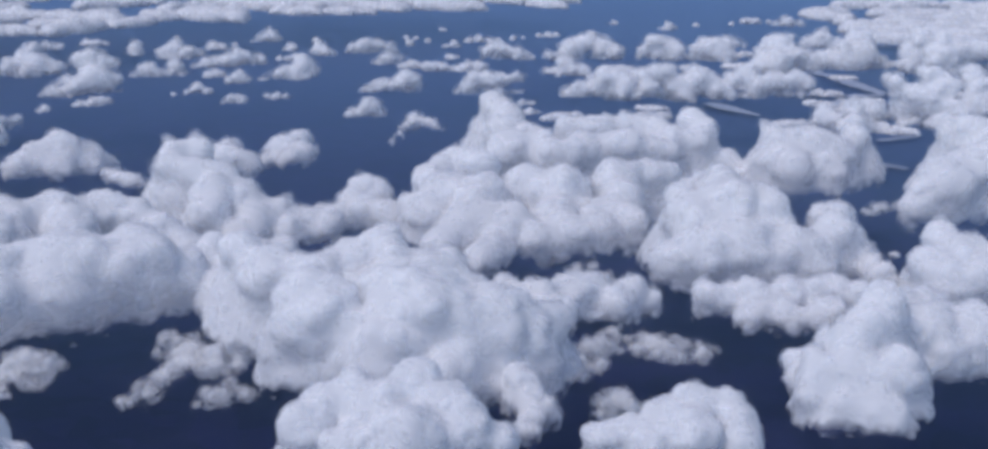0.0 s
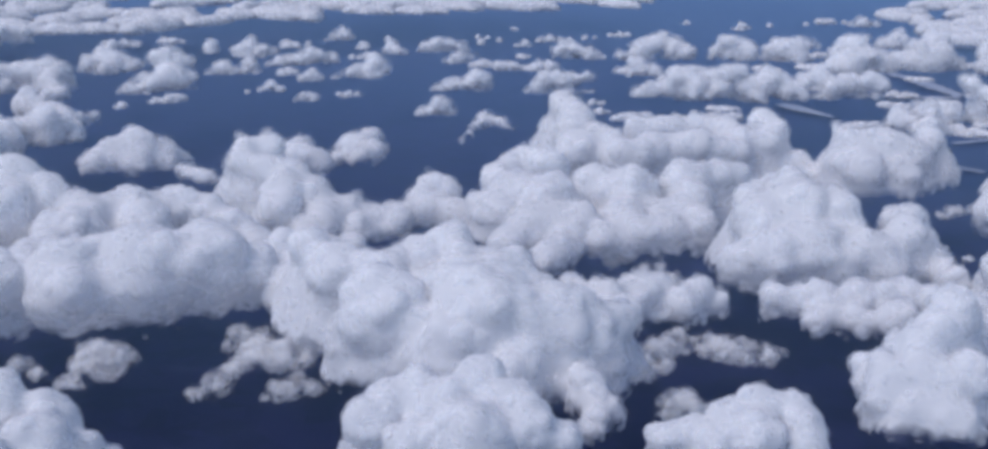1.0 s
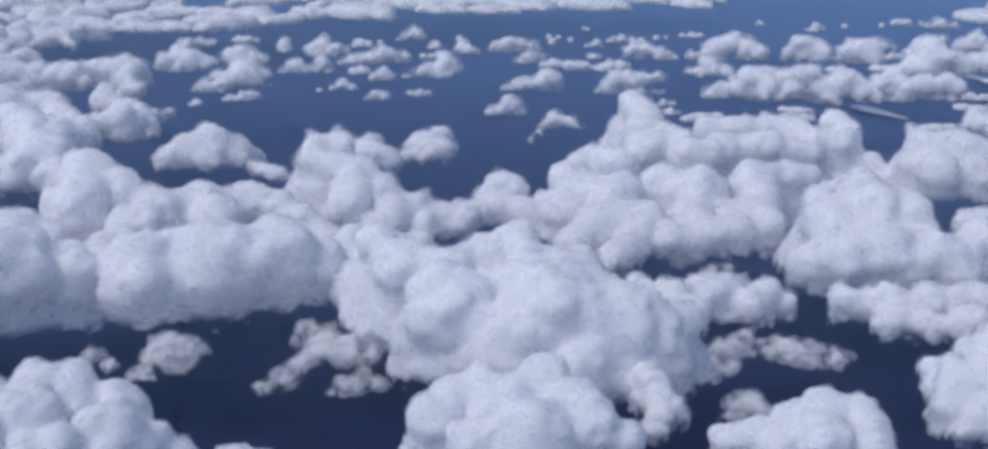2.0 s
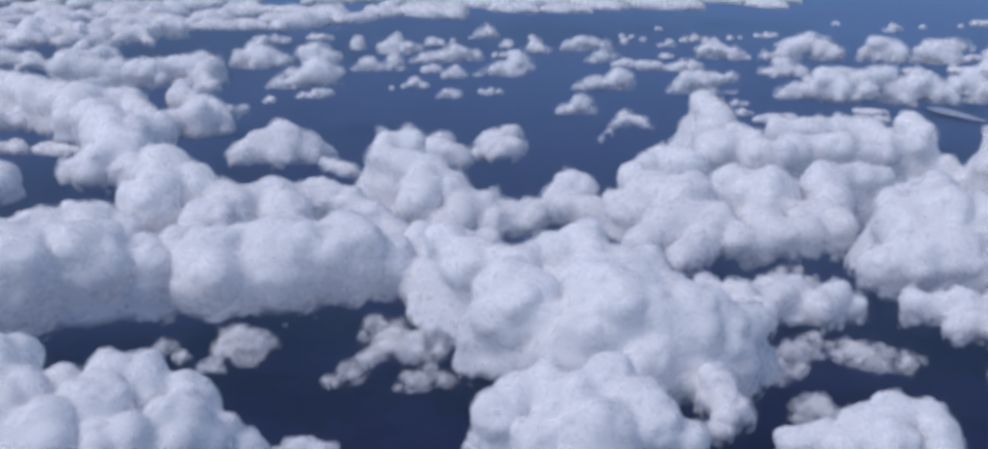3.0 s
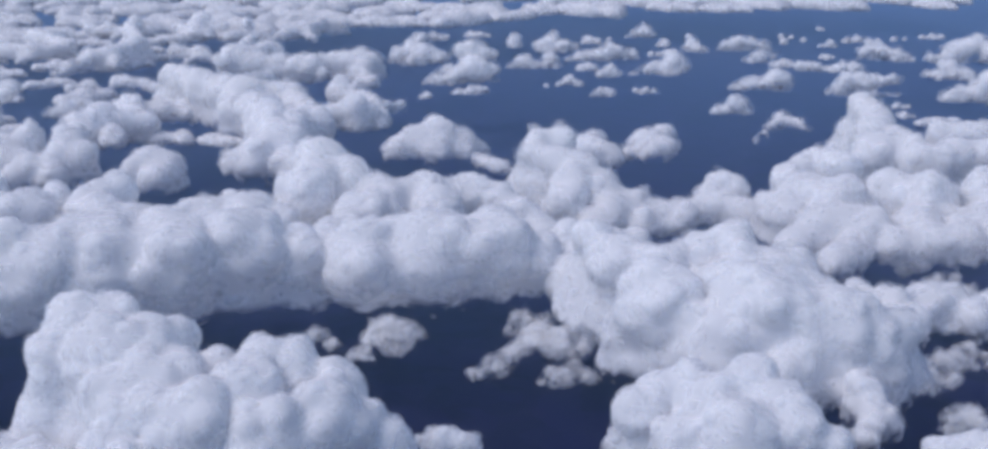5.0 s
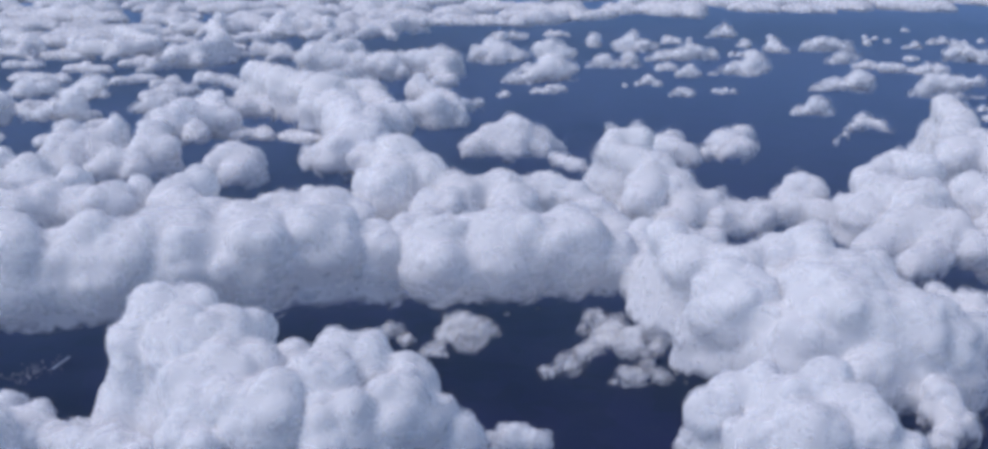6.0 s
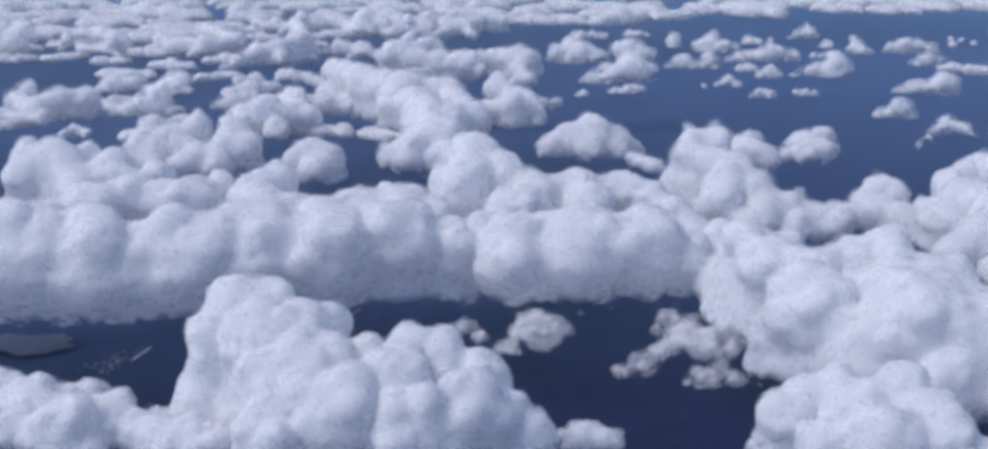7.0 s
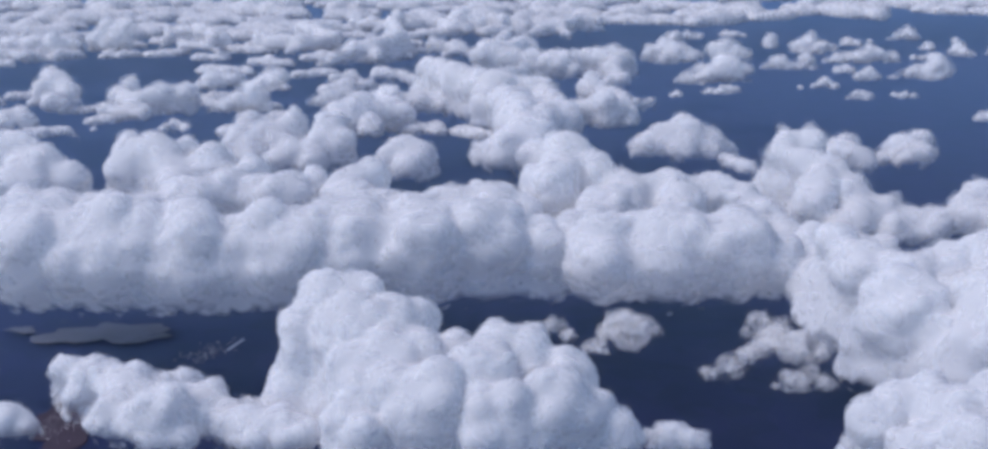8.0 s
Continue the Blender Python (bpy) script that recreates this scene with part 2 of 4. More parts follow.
def relax(verts, quads, times):
    """Evens the surface out a little."""
    for _ in range(times):
        acc, cnt = np.zeros_like(verts), np.zeros(len(verts))
        for i in range(4):
            a, b = quads[:, i], quads[:, (i + 1) % 4]
            np.add.at(acc, a, verts[b])
            np.add.at(cnt, a, 1)
        verts = 0.5 * verts + 0.5 * acc / np.maximum(cnt, 1)[:, None]
    return verts


def whole(verts, quads):
    """The largest connected piece of a surface."""
    mark = np.arange(len(verts))
    while True:
        least = mark[quads].min(1)
        old = mark.copy()
        for i in range(4):
            np.minimum.at(mark, quads[:, i], least)
        mark = mark[mark]
        if (mark == old).all():
            break
    main = np.bincount(mark).argmax()
    keep = mark == main
    number = np.cumsum(keep) - 1
    return verts[keep], number[quads[keep[quads[:, 0]]]]


def hashed(cell, salt):
    """A number from 0 to 1 for each whole-numbered cell."""
    n = cell[:, 0] * 374761393 + cell[:, 1] * 668265263 + cell[:, 2] * 1442695041 + salt * 97531
    n = (n ^ (n >> 13)) * 1274126177 & 0xFFFFFFFF
    n = (n ^ (n >> 15)) * 2246822519 & 0xFFFFFFFF
    return ((n ^ (n >> 16)) & 0xFFFFFF) / float(0x1000000)


def domes(co, size):
    """Heights, 0 to 1, of a packing of round heads about size metres wide."""
    p = co / size
    cell = np.floor(p).astype(np.int64)
    best = np.zeros(len(p))
    for a in (-1, 0, 1):
        for b in (-1, 0, 1):
            for c in (-1, 0, 1):
                at = cell + (a, b, c)
                first = hashed(at, 1)
                d = (at[:, 0] + first - p[:, 0]) ** 2 + (at[:, 1] + hashed(at, 2) - p[:, 1]) ** 2 + (at[:, 2] + hashed(at, 3) - p[:, 2]) ** 2
                reach = 0.6 + 0.45 * (first * 7.0 % 1.0)
                np.maximum(best, reach * reach - d, out=best)
    return np.sqrt(best)


def curdle(me, octaves, origin):
    """Cauliflower heads on a cloud's skin, small ones on large ones; some stretches stay smooth. octaves: size and lift in metres."""
    n = len(me.vertices)
    co, no = np.empty(n * 3, np.float32), np.empty(n * 3, np.float32)
    me.vertices.foreach_get("co", co)
    at = co.reshape(-1, 3).astype(float)
    w = at + origin
    some = 0.62 + 0.38 * np.sin(w[:, 0] / 19 + 2.1 * np.sin(w[:, 2] / 23 + w[:, 1] / 31)) * np.sin(w[:, 1] / 21 + 1.7 * np.sin(w[:, 0] / 29))
    for k, (size, lift_by) in enumerate(octaves):
        me.vertex_normals.foreach_get("vector", no)
        up = no.reshape(-1, 3)
        side = np.clip(0.75 + 0.6 * up[:, 2], 0.2, 1.0) * (some if k else 1.0)
        at += up * ((domes(at + origin + 37.0 * k, size) - 0.45) * lift_by * side)[:, None]
        me.vertices.foreach_set("co", at.astype(np.float32).ravel())
        me.update()


def shell(name, field, lo, step, depth, unit, mat, origin, lumpy):
    """One of a cloud's nested layers; its attribute says how far out it lies."""
    stride = 2 if step > 1.4 and field.size > 30000 else 1
    verts, quads = net(field[::stride, ::stride, ::stride], lo, step * stride, max(depth * unit * 0.8, 0.5 * float(field.min())))
    verts, quads = whole(verts, quads)
    me = mesh_of(name, relax(verts, quads, 1) - origin, quads, mat)
    me.attributes.new("depth", "FLOAT", "POINT").data.foreach_set("value", np.full(len(me.vertices), depth, np.float32))
    curdle(me, [(40.0 * unit, 4.5 * unit), (16.0 * unit, 3.6 * unit), (7.0 * unit, 0.7 * unit)] if lumpy else [(17.0 * unit, 1.8 * unit)], origin)
    return new(name, me)


def billows(lobes, step, ragged):
    """Each lobe sprouts smaller heads over its upper sides."""
    puffs = []
    for x, y, z, r in lobes:
        puffs.append((x, y, z, r))
        for _ in range(16 if ragged else 11):
            d = rng.normal(size=3)
            d /= np.linalg.norm(d)
            if d[2] < -0.3:
                d[2] = -d[2]
            k = r * (0.25 + 0.3 * rng.random())
            reach = r * (rng.uniform(0.72, 0.92) + (0.25 * rng.random() if ragged else 0))
            if k > 1.2 * step:
                puffs.append((x + d[0] * reach, y + d[1] * reach, z + d[2] * reach * 0.9, k))
    return puffs


def bridged(lobes):
    """Joins each lobe to its nearest neighbour by smaller ones wherever a gap is left."""
    rest, made, links = list(lobes[1:]), [lobes[0]], []
    while rest:
        gap, i, j = min((math.dist(q[:3], h[:3]) / (q[3] + h[3]), i, j) for i, q in enumerate(rest) for j, h in enumerate(made))
        q, h = rest.pop(i), made[j]
        made.append(q)
        n = int(gap / 0.75)
        for k in range(1, n + 1):
            f = k / (n + 1)
            links.append((*(q[c] * (1 - f) + h[c] * f for c in range(3)), 0.85 * min(q[3], h[3]) + 0.1 * abs(q[3] - h[3])))
    return made + links


def cumulus(kind_name, label, step, lobes, ragged=False, thin=False, veils=0.0, flat=1.0, group="fair-weather clouds", base=BASE):
    """A cumulus cloud on the flat condensation level: lobes are x, y, z and radius."""
    small = kind_name in ("small_cloud", "far_cloud")
    lobes = bridged(lobes)
    body = list(lobes)
    cx, cy = np.mean([l[0] for l in lobes]), np.mean([l[1] for l in lobes])
    if small:
        base = max(base, min(z - 0.45 * r for x, y, z, r in lobes))
    away = Vector((cx, cy)).normalized()
    trunks = [] if small or thin else [l for l in lobes if l[2] > base + 0.6 * l[3]]
    if small:
        for x, y, z, r in lobes:
            for _ in range(3):
                a = rng.uniform(0, 6.28)
                body.append((x + math.cos(a) * r * 1.1, y + math.sin(a) * r * 0.8, base + 0.1 * r, r * rng.uniform(0.35, 0.6)))
    if thin:
        lobes = [(x, y, z, 1.35 * r) for x, y, z, r in lobes]
        body = list(lobes)
        for x, y, z, r in lobes:
            for _ in range(7):
                a, k = rng.uniform(0, 6.28), rng.uniform(0.25, 0.6)
                body.append((x + math.cos(a) * r * 1.3, y + math.sin(a) * r * 1.3, z + r * rng.uniform(-0.5, 0.6), r * k))
    puffs = np.array(billows(body, step, ragged))
    margin = 5 * step + 3.2 * veils
    lo = (puffs[:, :3] - puffs[:, 3:]).min(0) - margin
    hi = (puffs[:, :3] + puffs[:, 3:]).max(0) + margin
    lo[2] = base - margin
    dims = np.ceil((hi - lo) / step).astype(int) + 1
    field = np.full(dims, margin, np.float32)
    axes = [lo[i] + step * np.arange(dims[i]) for i in range(3)]
    melt = 1.5 * step if small or thin else 2.2 * step
    for x, y, z, r in puffs.tolist():
        reach = r + margin
        i0 = np.maximum(((np.array((x, y, z)) - reach - lo) / step).astype(int), 0)
        i1 = np.minimum(((np.array((x, y, z)) + reach - lo) / step).astype(int) + 2, dims)
        gx, gy, gz = (axes[i][i0[i]:i1[i]] for i in range(3))
        dz = (gz - z) * flat
        d = np.sqrt(((gx - x) ** 2)[:, None, None] + ((gy - y) ** 2)[None, :, None] + (dz ** 2)[None, None, :]) - r
        part_of = field[i0[0]:i1[0], i0[1]:i1[1], i0[2]:i1[2]]
        # rounded unions: neighbouring heads melt together a little
        h = np.clip(0.5 + 0.5 * (part_of - d) / melt, 0, 1)
        part_of[...] = part_of + (d - part_of) * h - melt * h * (1 - h)
    # below each head the cloud widens down to the base, leaning with the wind
    for x, y, z, r in trunks:
        k = z - axes[2][axes[2] < z]
        wide = r + SPREAD * k[0] + margin
        i0 = np.maximum(((np.array((x, y)) - wide - LEAN * k[0] - lo[:2]) / step).astype(int), 0)
        i1 = np.minimum(((np.array((x, y)) + wide + LEAN * k[0] - lo[:2]) / step).astype(int) + 2, dims[:2])
        gx, gy = axes[0][i0[0]:i1[0], None, None], axes[1][None, i0[1]:i1[1], None]
        k = k[None, None, :]
        d = (np.sqrt((gx - x - LEAN * k * away.x) ** 2 + (gy - y - LEAN * k * away.y) ** 2) - r - SPREAD * np.maximum(k - 0.8 * r, 0) + 0.55 * r * np.clip(1 - (z - k - base) / (0.8 * r), 0, 1) ** 2) * 0.95
        part_of = field[i0[0]:i1[0], i0[1]:i1[1], :k.shape[2]]
        h = np.clip(0.5 + 0.5 * (part_of - d) / (2 * melt), 0, 1)
        part_of[...] = part_of + (d - part_of) * h - 2 * melt * h * (1 - h)
    wx, wy = axes[0][:, None], axes[1][None, :]
    floor_z = base - 3 + (0 if small else 5.0) * np.sin(wx / 37.0 + 2.0 * np.sin(wy / 41.0)) + 2.0 * np.sin(wx / 17.0 + wy / 23.0)
    field = np.maximum(field, floor_z[:, :, None] - axes[2][None, None, :])
    origin = np.array((cx, cy, base))
    near = math.dist((cx, cy, base), (0, 0, 480)) / 1000.0
    wide = max(r for x, y, z, r in lobes)
    kinds = SCRAP if thin else LOW if small else TORN if ragged else MIST
    lumpy = not (small or thin or ragged) and wide > 15
    pick = min(range(5), key=lambda i: abs(kinds[i][0] - min(near, wide / 6.0)))
    unit = kinds[pick][0]
    top = shell(kind_name, field, lo, step, -2.0 if thin else -1.5, unit, kinds[pick][1] if thin else (LOW_CORE if small else CORE)[pick][1], origin, lumpy)
    if small:
        layers = (("mist", 0.0), ("outer_mist", 1.5), ("haze", 2.7))
    else:
        layers = (("inner_mist", -0.4), ("mist", 0.9), ("outer_mist", 2.2), ("haze", 3.6), ("thin_haze", 5.0))
    for name, depth in layers:
        shell(name, field, lo, step, depth, unit, kinds[pick][1], origin, lumpy).parent = top
    top.location = origin
    return tagged(top, label, "cloud", group)


cumulus("cumulus_tower", "towering white cumulus with cauliflower-like billowing tops", 1.72, [(-485, 730, 175, 18.3), (-465, 743, 177, 16.5), (-457, 716, 158, 25.2), (-436, 733, 161, 21.7), (-416, 715, 143, 28.3), (-426, 697, 134, 31.5), (-425, 752, 163, 12.8), (-390, 739, 143, 19.7), (-380, 684, 129, 30.5), (-357, 711, 141, 27.4), (-332, 698, 119, 30.3), (-307, 722, 128, 27.2), (-287, 738, 121, 17.1), (-307, 747, 141, 17.3), (-357, 739, 156, 16.8), (-336, 744, 153, 18.1), (-268, 741, 110, 13.6), (-418, 660, 114, 23.7), (-495, 712, 158, 14.6), (-493, 703, 143, 10.2)], group="towering clouds", veils=1.2)
cumulus("small_cloud", "small flat-based white cumulus over dark land", 1.71, [(-249, 779, 96, 11.0), (-232, 786, 93, 9.3), (-265, 785, 93, 5.2)], group="small scattered clouds", veils=1.2)
cumulus("small_cloud", "small flat-based white cumulus over dark land", 1.71, [(-311, 761, 94, 6.0)], group="small scattered clouds", veils=1.2)
cumulus("ragged_cloud", "ragged white cumulus with fraying misty edges", 1.83, [(-671, 665, 114, 10.7), (-639, 662, 114, 14.3), (-651, 649, 104, 8.3), (-598, 656, 111, 17.7), (-601, 632, 103, 16.3), (-581, 682, 109, 12.3), (-557, 634, 106, 21.3), (-544, 664, 106, 17.4), (-501, 657, 101, 16.9), (-474, 662, 102, 17.5), (-518, 701, 99, 6.7)], group="ragged clouds", ragged=True, veils=1.3)
cumulus("cumulus_tower", "towering white cumulus with cauliflower-like billowing tops", 1.86, [(-668, 602, 98, 14.5), (-654, 605, 92, 10.1)], group="towering clouds", veils=1.3)
cumulus("small_cloud", "small flat-based white cumulus over dark land", 2.48, [(-831, 843, 101, 12.5), (-811, 846, 100, 13.5), (-869, 831, 98, 8.5), (-884, 821, 104, 14.2)], group="small scattered clouds", veils=1.7)
cumulus("cloud_bank", "long merged bank of billowing white cumulus", 2.56, [(-858, 825, 136, 44.2), (-789, 854, 137, 46.3), (-725, 879, 133, 43.8), (-662, 913, 135, 43.8), (-607, 950, 140, 44.1), (-552, 979, 139, 41.8), (-508, 1015, 141, 37.5), (-468, 1037, 128, 25.9), (-441, 1053, 116, 14.2), (-933, 934, 136, 24.7), (-967, 910, 135, 26.6), (-886, 954, 133, 23.1), (-851, 977, 135, 21.6), (-829, 999, 144, 24.8), (-805, 1029, 150, 23.5), (-747, 1044, 147, 24.9), (-738, 1086, 153, 15.9), (-808, 1076, 161, 15.0)], group="cloud banks", veils=1.8)
cumulus("cloud_bank", "long merged bank of billowing white cumulus", 2.63, [(-705, 1081, 152, 18.8), (-676, 1070, 145, 21.6), (-687, 1113, 159, 15.9), (-615, 1076, 134, 21.3), (-586, 1099, 141, 23.4), (-550, 1111, 139, 23.4), (-524, 1120, 134, 20.3), (-610, 1117, 142, 13.5), (-605, 1034, 124, 29.6), (-557, 1152, 144, 11.5), (-585, 1152, 147, 9.5)], group="cloud banks", veils=1.8)
cumulus("cumulus_tower", "towering white cumulus with cauliflower-like billowing tops", 3.05, [(-1089, 1025, 167, 22.7), (-1046, 1026, 157, 23.6), (-1014, 1029, 144, 18.4), (-1048, 990, 137, 24.8)], group="towering clouds", veils=2.1)
cumulus("cumulus_tower", "towering white cumulus with cauliflower-like billowing tops", 2.98, [(-970, 1080, 163, 19.2), (-970, 1063, 149, 15.7), (-935, 1084, 159, 21.3), (-922, 1116, 164, 12.5), (-974, 1111, 171, 8.6), (-885, 1101, 155, 21.3), (-858, 1097, 143, 19.4), (-891, 1065, 136, 23.1)], group="towering clouds", veils=2.0)
cumulus("cloud_bank", "long merged bank of billowing white cumulus", 2.57, [(-407, 1052, 126, 37.2), (-357, 1076, 132, 41.8), (-309, 1106, 133, 39.6), (-271, 1127, 117, 25.8), (-250, 1138, 105, 15.0), (-246, 1152, 111, 15.1), (-251, 1123, 95, 12.1), (-234, 1133, 96, 12.1), (-450, 1066, 129, 26.2), (-456, 1171, 132, 28.2), (-446, 1211, 142, 23.5), (-415, 1237, 144, 21.1), (-393, 1212, 133, 24.7), (-486, 1227, 154, 21.4), (-524, 1233, 169, 25.4), (-520, 1185, 148, 25.3), (-377, 1260, 144, 20.0), (-345, 1260, 135, 17.8), (-313, 1246, 124, 18.5), (-284, 1231, 109, 16.2)], group="cloud banks", veils=1.8)
cumulus("cloud_bank", "long merged bank of billowing white cumulus", 3.90, [(-1058, 1886, 138, 18.7), (-940, 1773, 137, 26.2), (-862, 1745, 136, 27.7), (-854, 1690, 121, 18.1), (-802, 1771, 130, 23.1), (-748, 1696, 122, 20.6), (-715, 1666, 112, 14.4), (-759, 1596, 126, 28.2), (-689, 1508, 121, 29.9), (-714, 1468, 112, 23.6), (-760, 1488, 104, 14.8), (-904, 1919, 130, 13.4)], group="cloud banks", veils=2.1)
cumulus("cumulus_tower", "towering white cumulus with cauliflower-like billowing tops", 2.75, [(-1059, 1711, 108, 17.5), (-1027, 1712, 107, 17.4), (-998, 1738, 108, 17.5), (-964, 1757, 104, 14.3), (-1022, 1612, 102, 16.6), (-974, 1572, 99, 16.2), (-1070, 1803, 104, 9.9)], group="towering clouds", veils=2.2)
cumulus("cumulus_tower", "towering white cumulus with cauliflower-like billowing tops", 3.34, [(-818, 1396, 121, 15.6), (-834, 1377, 111, 12.9), (-791, 1399, 114, 14.2), (-795, 1372, 104, 16.6)], group="towering clouds", veils=2.3)
cumulus("cumulus_tower", "towering white cumulus with cauliflower-like billowing tops", 3.45, [(-931, 1398, 133, 18.7), (-907, 1390, 121, 15.9), (-936, 1362, 111, 14.5), (-919, 1350, 103, 15.7), (-959, 1354, 113, 14.5), (-968, 1339, 105, 13.1)], group="towering clouds", veils=2.4)
cumulus("cumulus_tower", "towering white cumulus with cauliflower-like billowing tops", 3.57, [(-1050, 1393, 137, 13.7), (-1040, 1357, 121, 17.5), (-1012, 1345, 105, 14.7), (-1007, 1381, 124, 16.2), (-987, 1380, 117, 14.8), (-994, 1420, 136, 12.3)], group="towering clouds", veils=2.4)
cumulus("cumulus_tower", "towering white cumulus with cauliflower-like billowing tops", 3.59, [(-534, 1641, 119, 20.5), (-561, 1621, 112, 17.7), (-581, 1604, 104, 13.6), (-528, 1614, 100, 16.2), (-501, 1647, 108, 15.0), (-496, 1632, 95, 10.8), (-480, 1662, 103, 8.2), (-551, 1677, 128, 9.7)], group="towering clouds", veils=2.5)
cumulus("small_cloud", "small flat-based white cumulus over dark land", 3.96, [(-700, 1765, 122, 19.9), (-697, 1758, 102, 18.1), (-724, 1753, 117, 16.3), (-678, 1778, 118, 11.8), (-667, 1782, 95, 10.9)], group="small scattered clouds", veils=2.1)
cumulus("cumulus_tower", "towering white cumulus with cauliflower-like billowing tops", 2.86, [(-340, 1402, 172, 12.4), (-340, 1384, 160, 11.2), (-313, 1410, 171, 13.5), (-311, 1378, 153, 15.5), (-283, 1370, 143, 18.1), (-290, 1350, 135, 19.6), (-290, 1326, 120, 19.3), (-259, 1359, 129, 17.3), (-240, 1335, 110, 18.6), (-226, 1359, 118, 16.1), (-259, 1312, 100, 16.9), (-200, 1358, 108, 14.9), (-208, 1337, 100, 16.9), (-175, 1359, 104, 17.0), (-241, 1262, 100, 16.3), (-209, 1279, 97, 14.3)], group="towering clouds", veils=2.0)
cumulus("ragged_cloud", "ragged white cumulus with fraying misty edges", 3.54, [(-344, 1673, 105, 15.9), (-318, 1649, 104, 16.9), (-298, 1645, 97, 11.6), (-342, 1634, 101, 14.3), (-347, 1740, 103, 11.0)], group="ragged clouds", ragged=True, veils=2.4)
cumulus("ragged_cloud", "ragged white cumulus with fraying misty edges", 3.64, [(-295, 1709, 94, 9.3), (-285, 1730, 99, 11.4), (-269, 1734, 104, 16.1), (-246, 1718, 97, 13.2), (-262, 1700, 95, 12.5), (-260, 1769, 105, 13.6)], group="ragged clouds", ragged=True, veils=2.5)
cumulus("ragged_cloud", "ragged white cumulus with fraying misty edges", 2.72, [(-446, 1580, 96, 10.4), (-428, 1573, 93, 9.7), (-462, 1593, 97, 8.5), (-413, 1563, 89, 7.7)], group="ragged clouds", ragged=True, veils=2.3)
cumulus("cumulus_tower", "towering white cumulus with cauliflower-like billowing tops", 2.94, [(-143, 1426, 127, 12.5), (-126, 1425, 124, 11.3), (-151, 1400, 112, 14.5), (-162, 1384, 103, 15.5), (-183, 1390, 104, 12.2), (-110, 1393, 108, 15.6)], group="towering clouds", veils=2.0)
cumulus("cumulus_tower", "towering white cumulus with cauliflower-like billowing tops", 2.09, [(-90, 1069, 166, 17.2), (-73, 1048, 152, 21.2), (-42, 1050, 151, 19.5), (-57, 1028, 133, 20.9), (-97, 1028, 137, 22.9), (-115, 1058, 158, 17.9), (-22, 1037, 135, 16.8), (-143, 1037, 145, 21.8), (-179, 1041, 148, 21.0), (-208, 1065, 162, 13.7), (-57, 955, 147, 38.9), (-84, 938, 124, 32.7), (-113, 943, 114, 19.4), (-10, 953, 139, 35.0), (23, 961, 131, 23.6), (37, 954, 114, 14.9), (42, 976, 137, 16.7), (-28, 928, 113, 26.8), (9, 939, 107, 21.3), (-132, 956, 143, 33.1), (-157, 957, 123, 15.7)], group="towering clouds", veils=1.4)
cumulus("ragged_cloud", "ragged white cumulus with fraying misty edges", 2.33, [(36, 1095, 111, 17.8), (52, 1079, 106, 16.7), (64, 1111, 113, 16.2), (86, 1122, 113, 14.5), (107, 1109, 106, 11.7), (120, 1131, 112, 11.9), (139, 1131, 106, 7.3), (10, 1126, 112, 11.9)], group="ragged clouds", ragged=True, veils=1.6)
cumulus("ragged_cloud", "ragged white cumulus with fraying misty edges", 1.87, [(22, 911, 106, 12.8), (16, 927, 109, 11.5), (31, 894, 99, 11.1), (41, 893, 95, 8.2), (25, 867, 92, 9.4)], group="ragged clouds", ragged=True, veils=1.3)
cumulus("cumulus_tower", "towering white cumulus with cauliflower-like billowing tops", 1.69, [(-110, 815, 135, 14.2), (-121, 802, 123, 15.4), (-90, 822, 141, 12.9), (-73, 806, 131, 20.1), (-51, 788, 117, 26.4), (-87, 789, 112, 19.8), (-53, 822, 144, 16.3), (-33, 811, 133, 17.5), (-16, 803, 124, 18.7), (4, 803, 116, 12.1)], group="towering clouds", veils=1.2)
cumulus("cumulus_tower", "towering white cumulus with cauliflower-like billowing tops", 1.77, [(135, 850, 126, 11.3), (133, 829, 110, 16.6), (114, 841, 118, 11.9), (104, 827, 104, 13.1), (92, 836, 110, 9.7), (157, 850, 124, 9.5), (164, 840, 115, 11.5), (167, 829, 104, 12.5), (71, 833, 107, 9.0)], group="towering clouds", veils=1.2)
cumulus("cumulus_tower", "towering white cumulus with cauliflower-like billowing tops", 2.07, [(287, 949, 157, 15.4), (260, 931, 141, 16.0), (261, 907, 121, 19.4), (250, 894, 102, 14.1), (235, 912, 123, 15.8), (229, 902, 108, 11.2), (236, 889, 92, 8.9), (275, 886, 101, 16.9), (292, 882, 91, 8.8), (293, 912, 124, 18.8), (312, 995, 123, 20.3), (343, 1001, 126, 19.6), (350, 985, 109, 17.0), (371, 992, 109, 13.0), (373, 1003, 126, 18.4), (401, 996, 118, 18.3), (307, 1019, 140, 15.7)], group="towering clouds", veils=1.4)
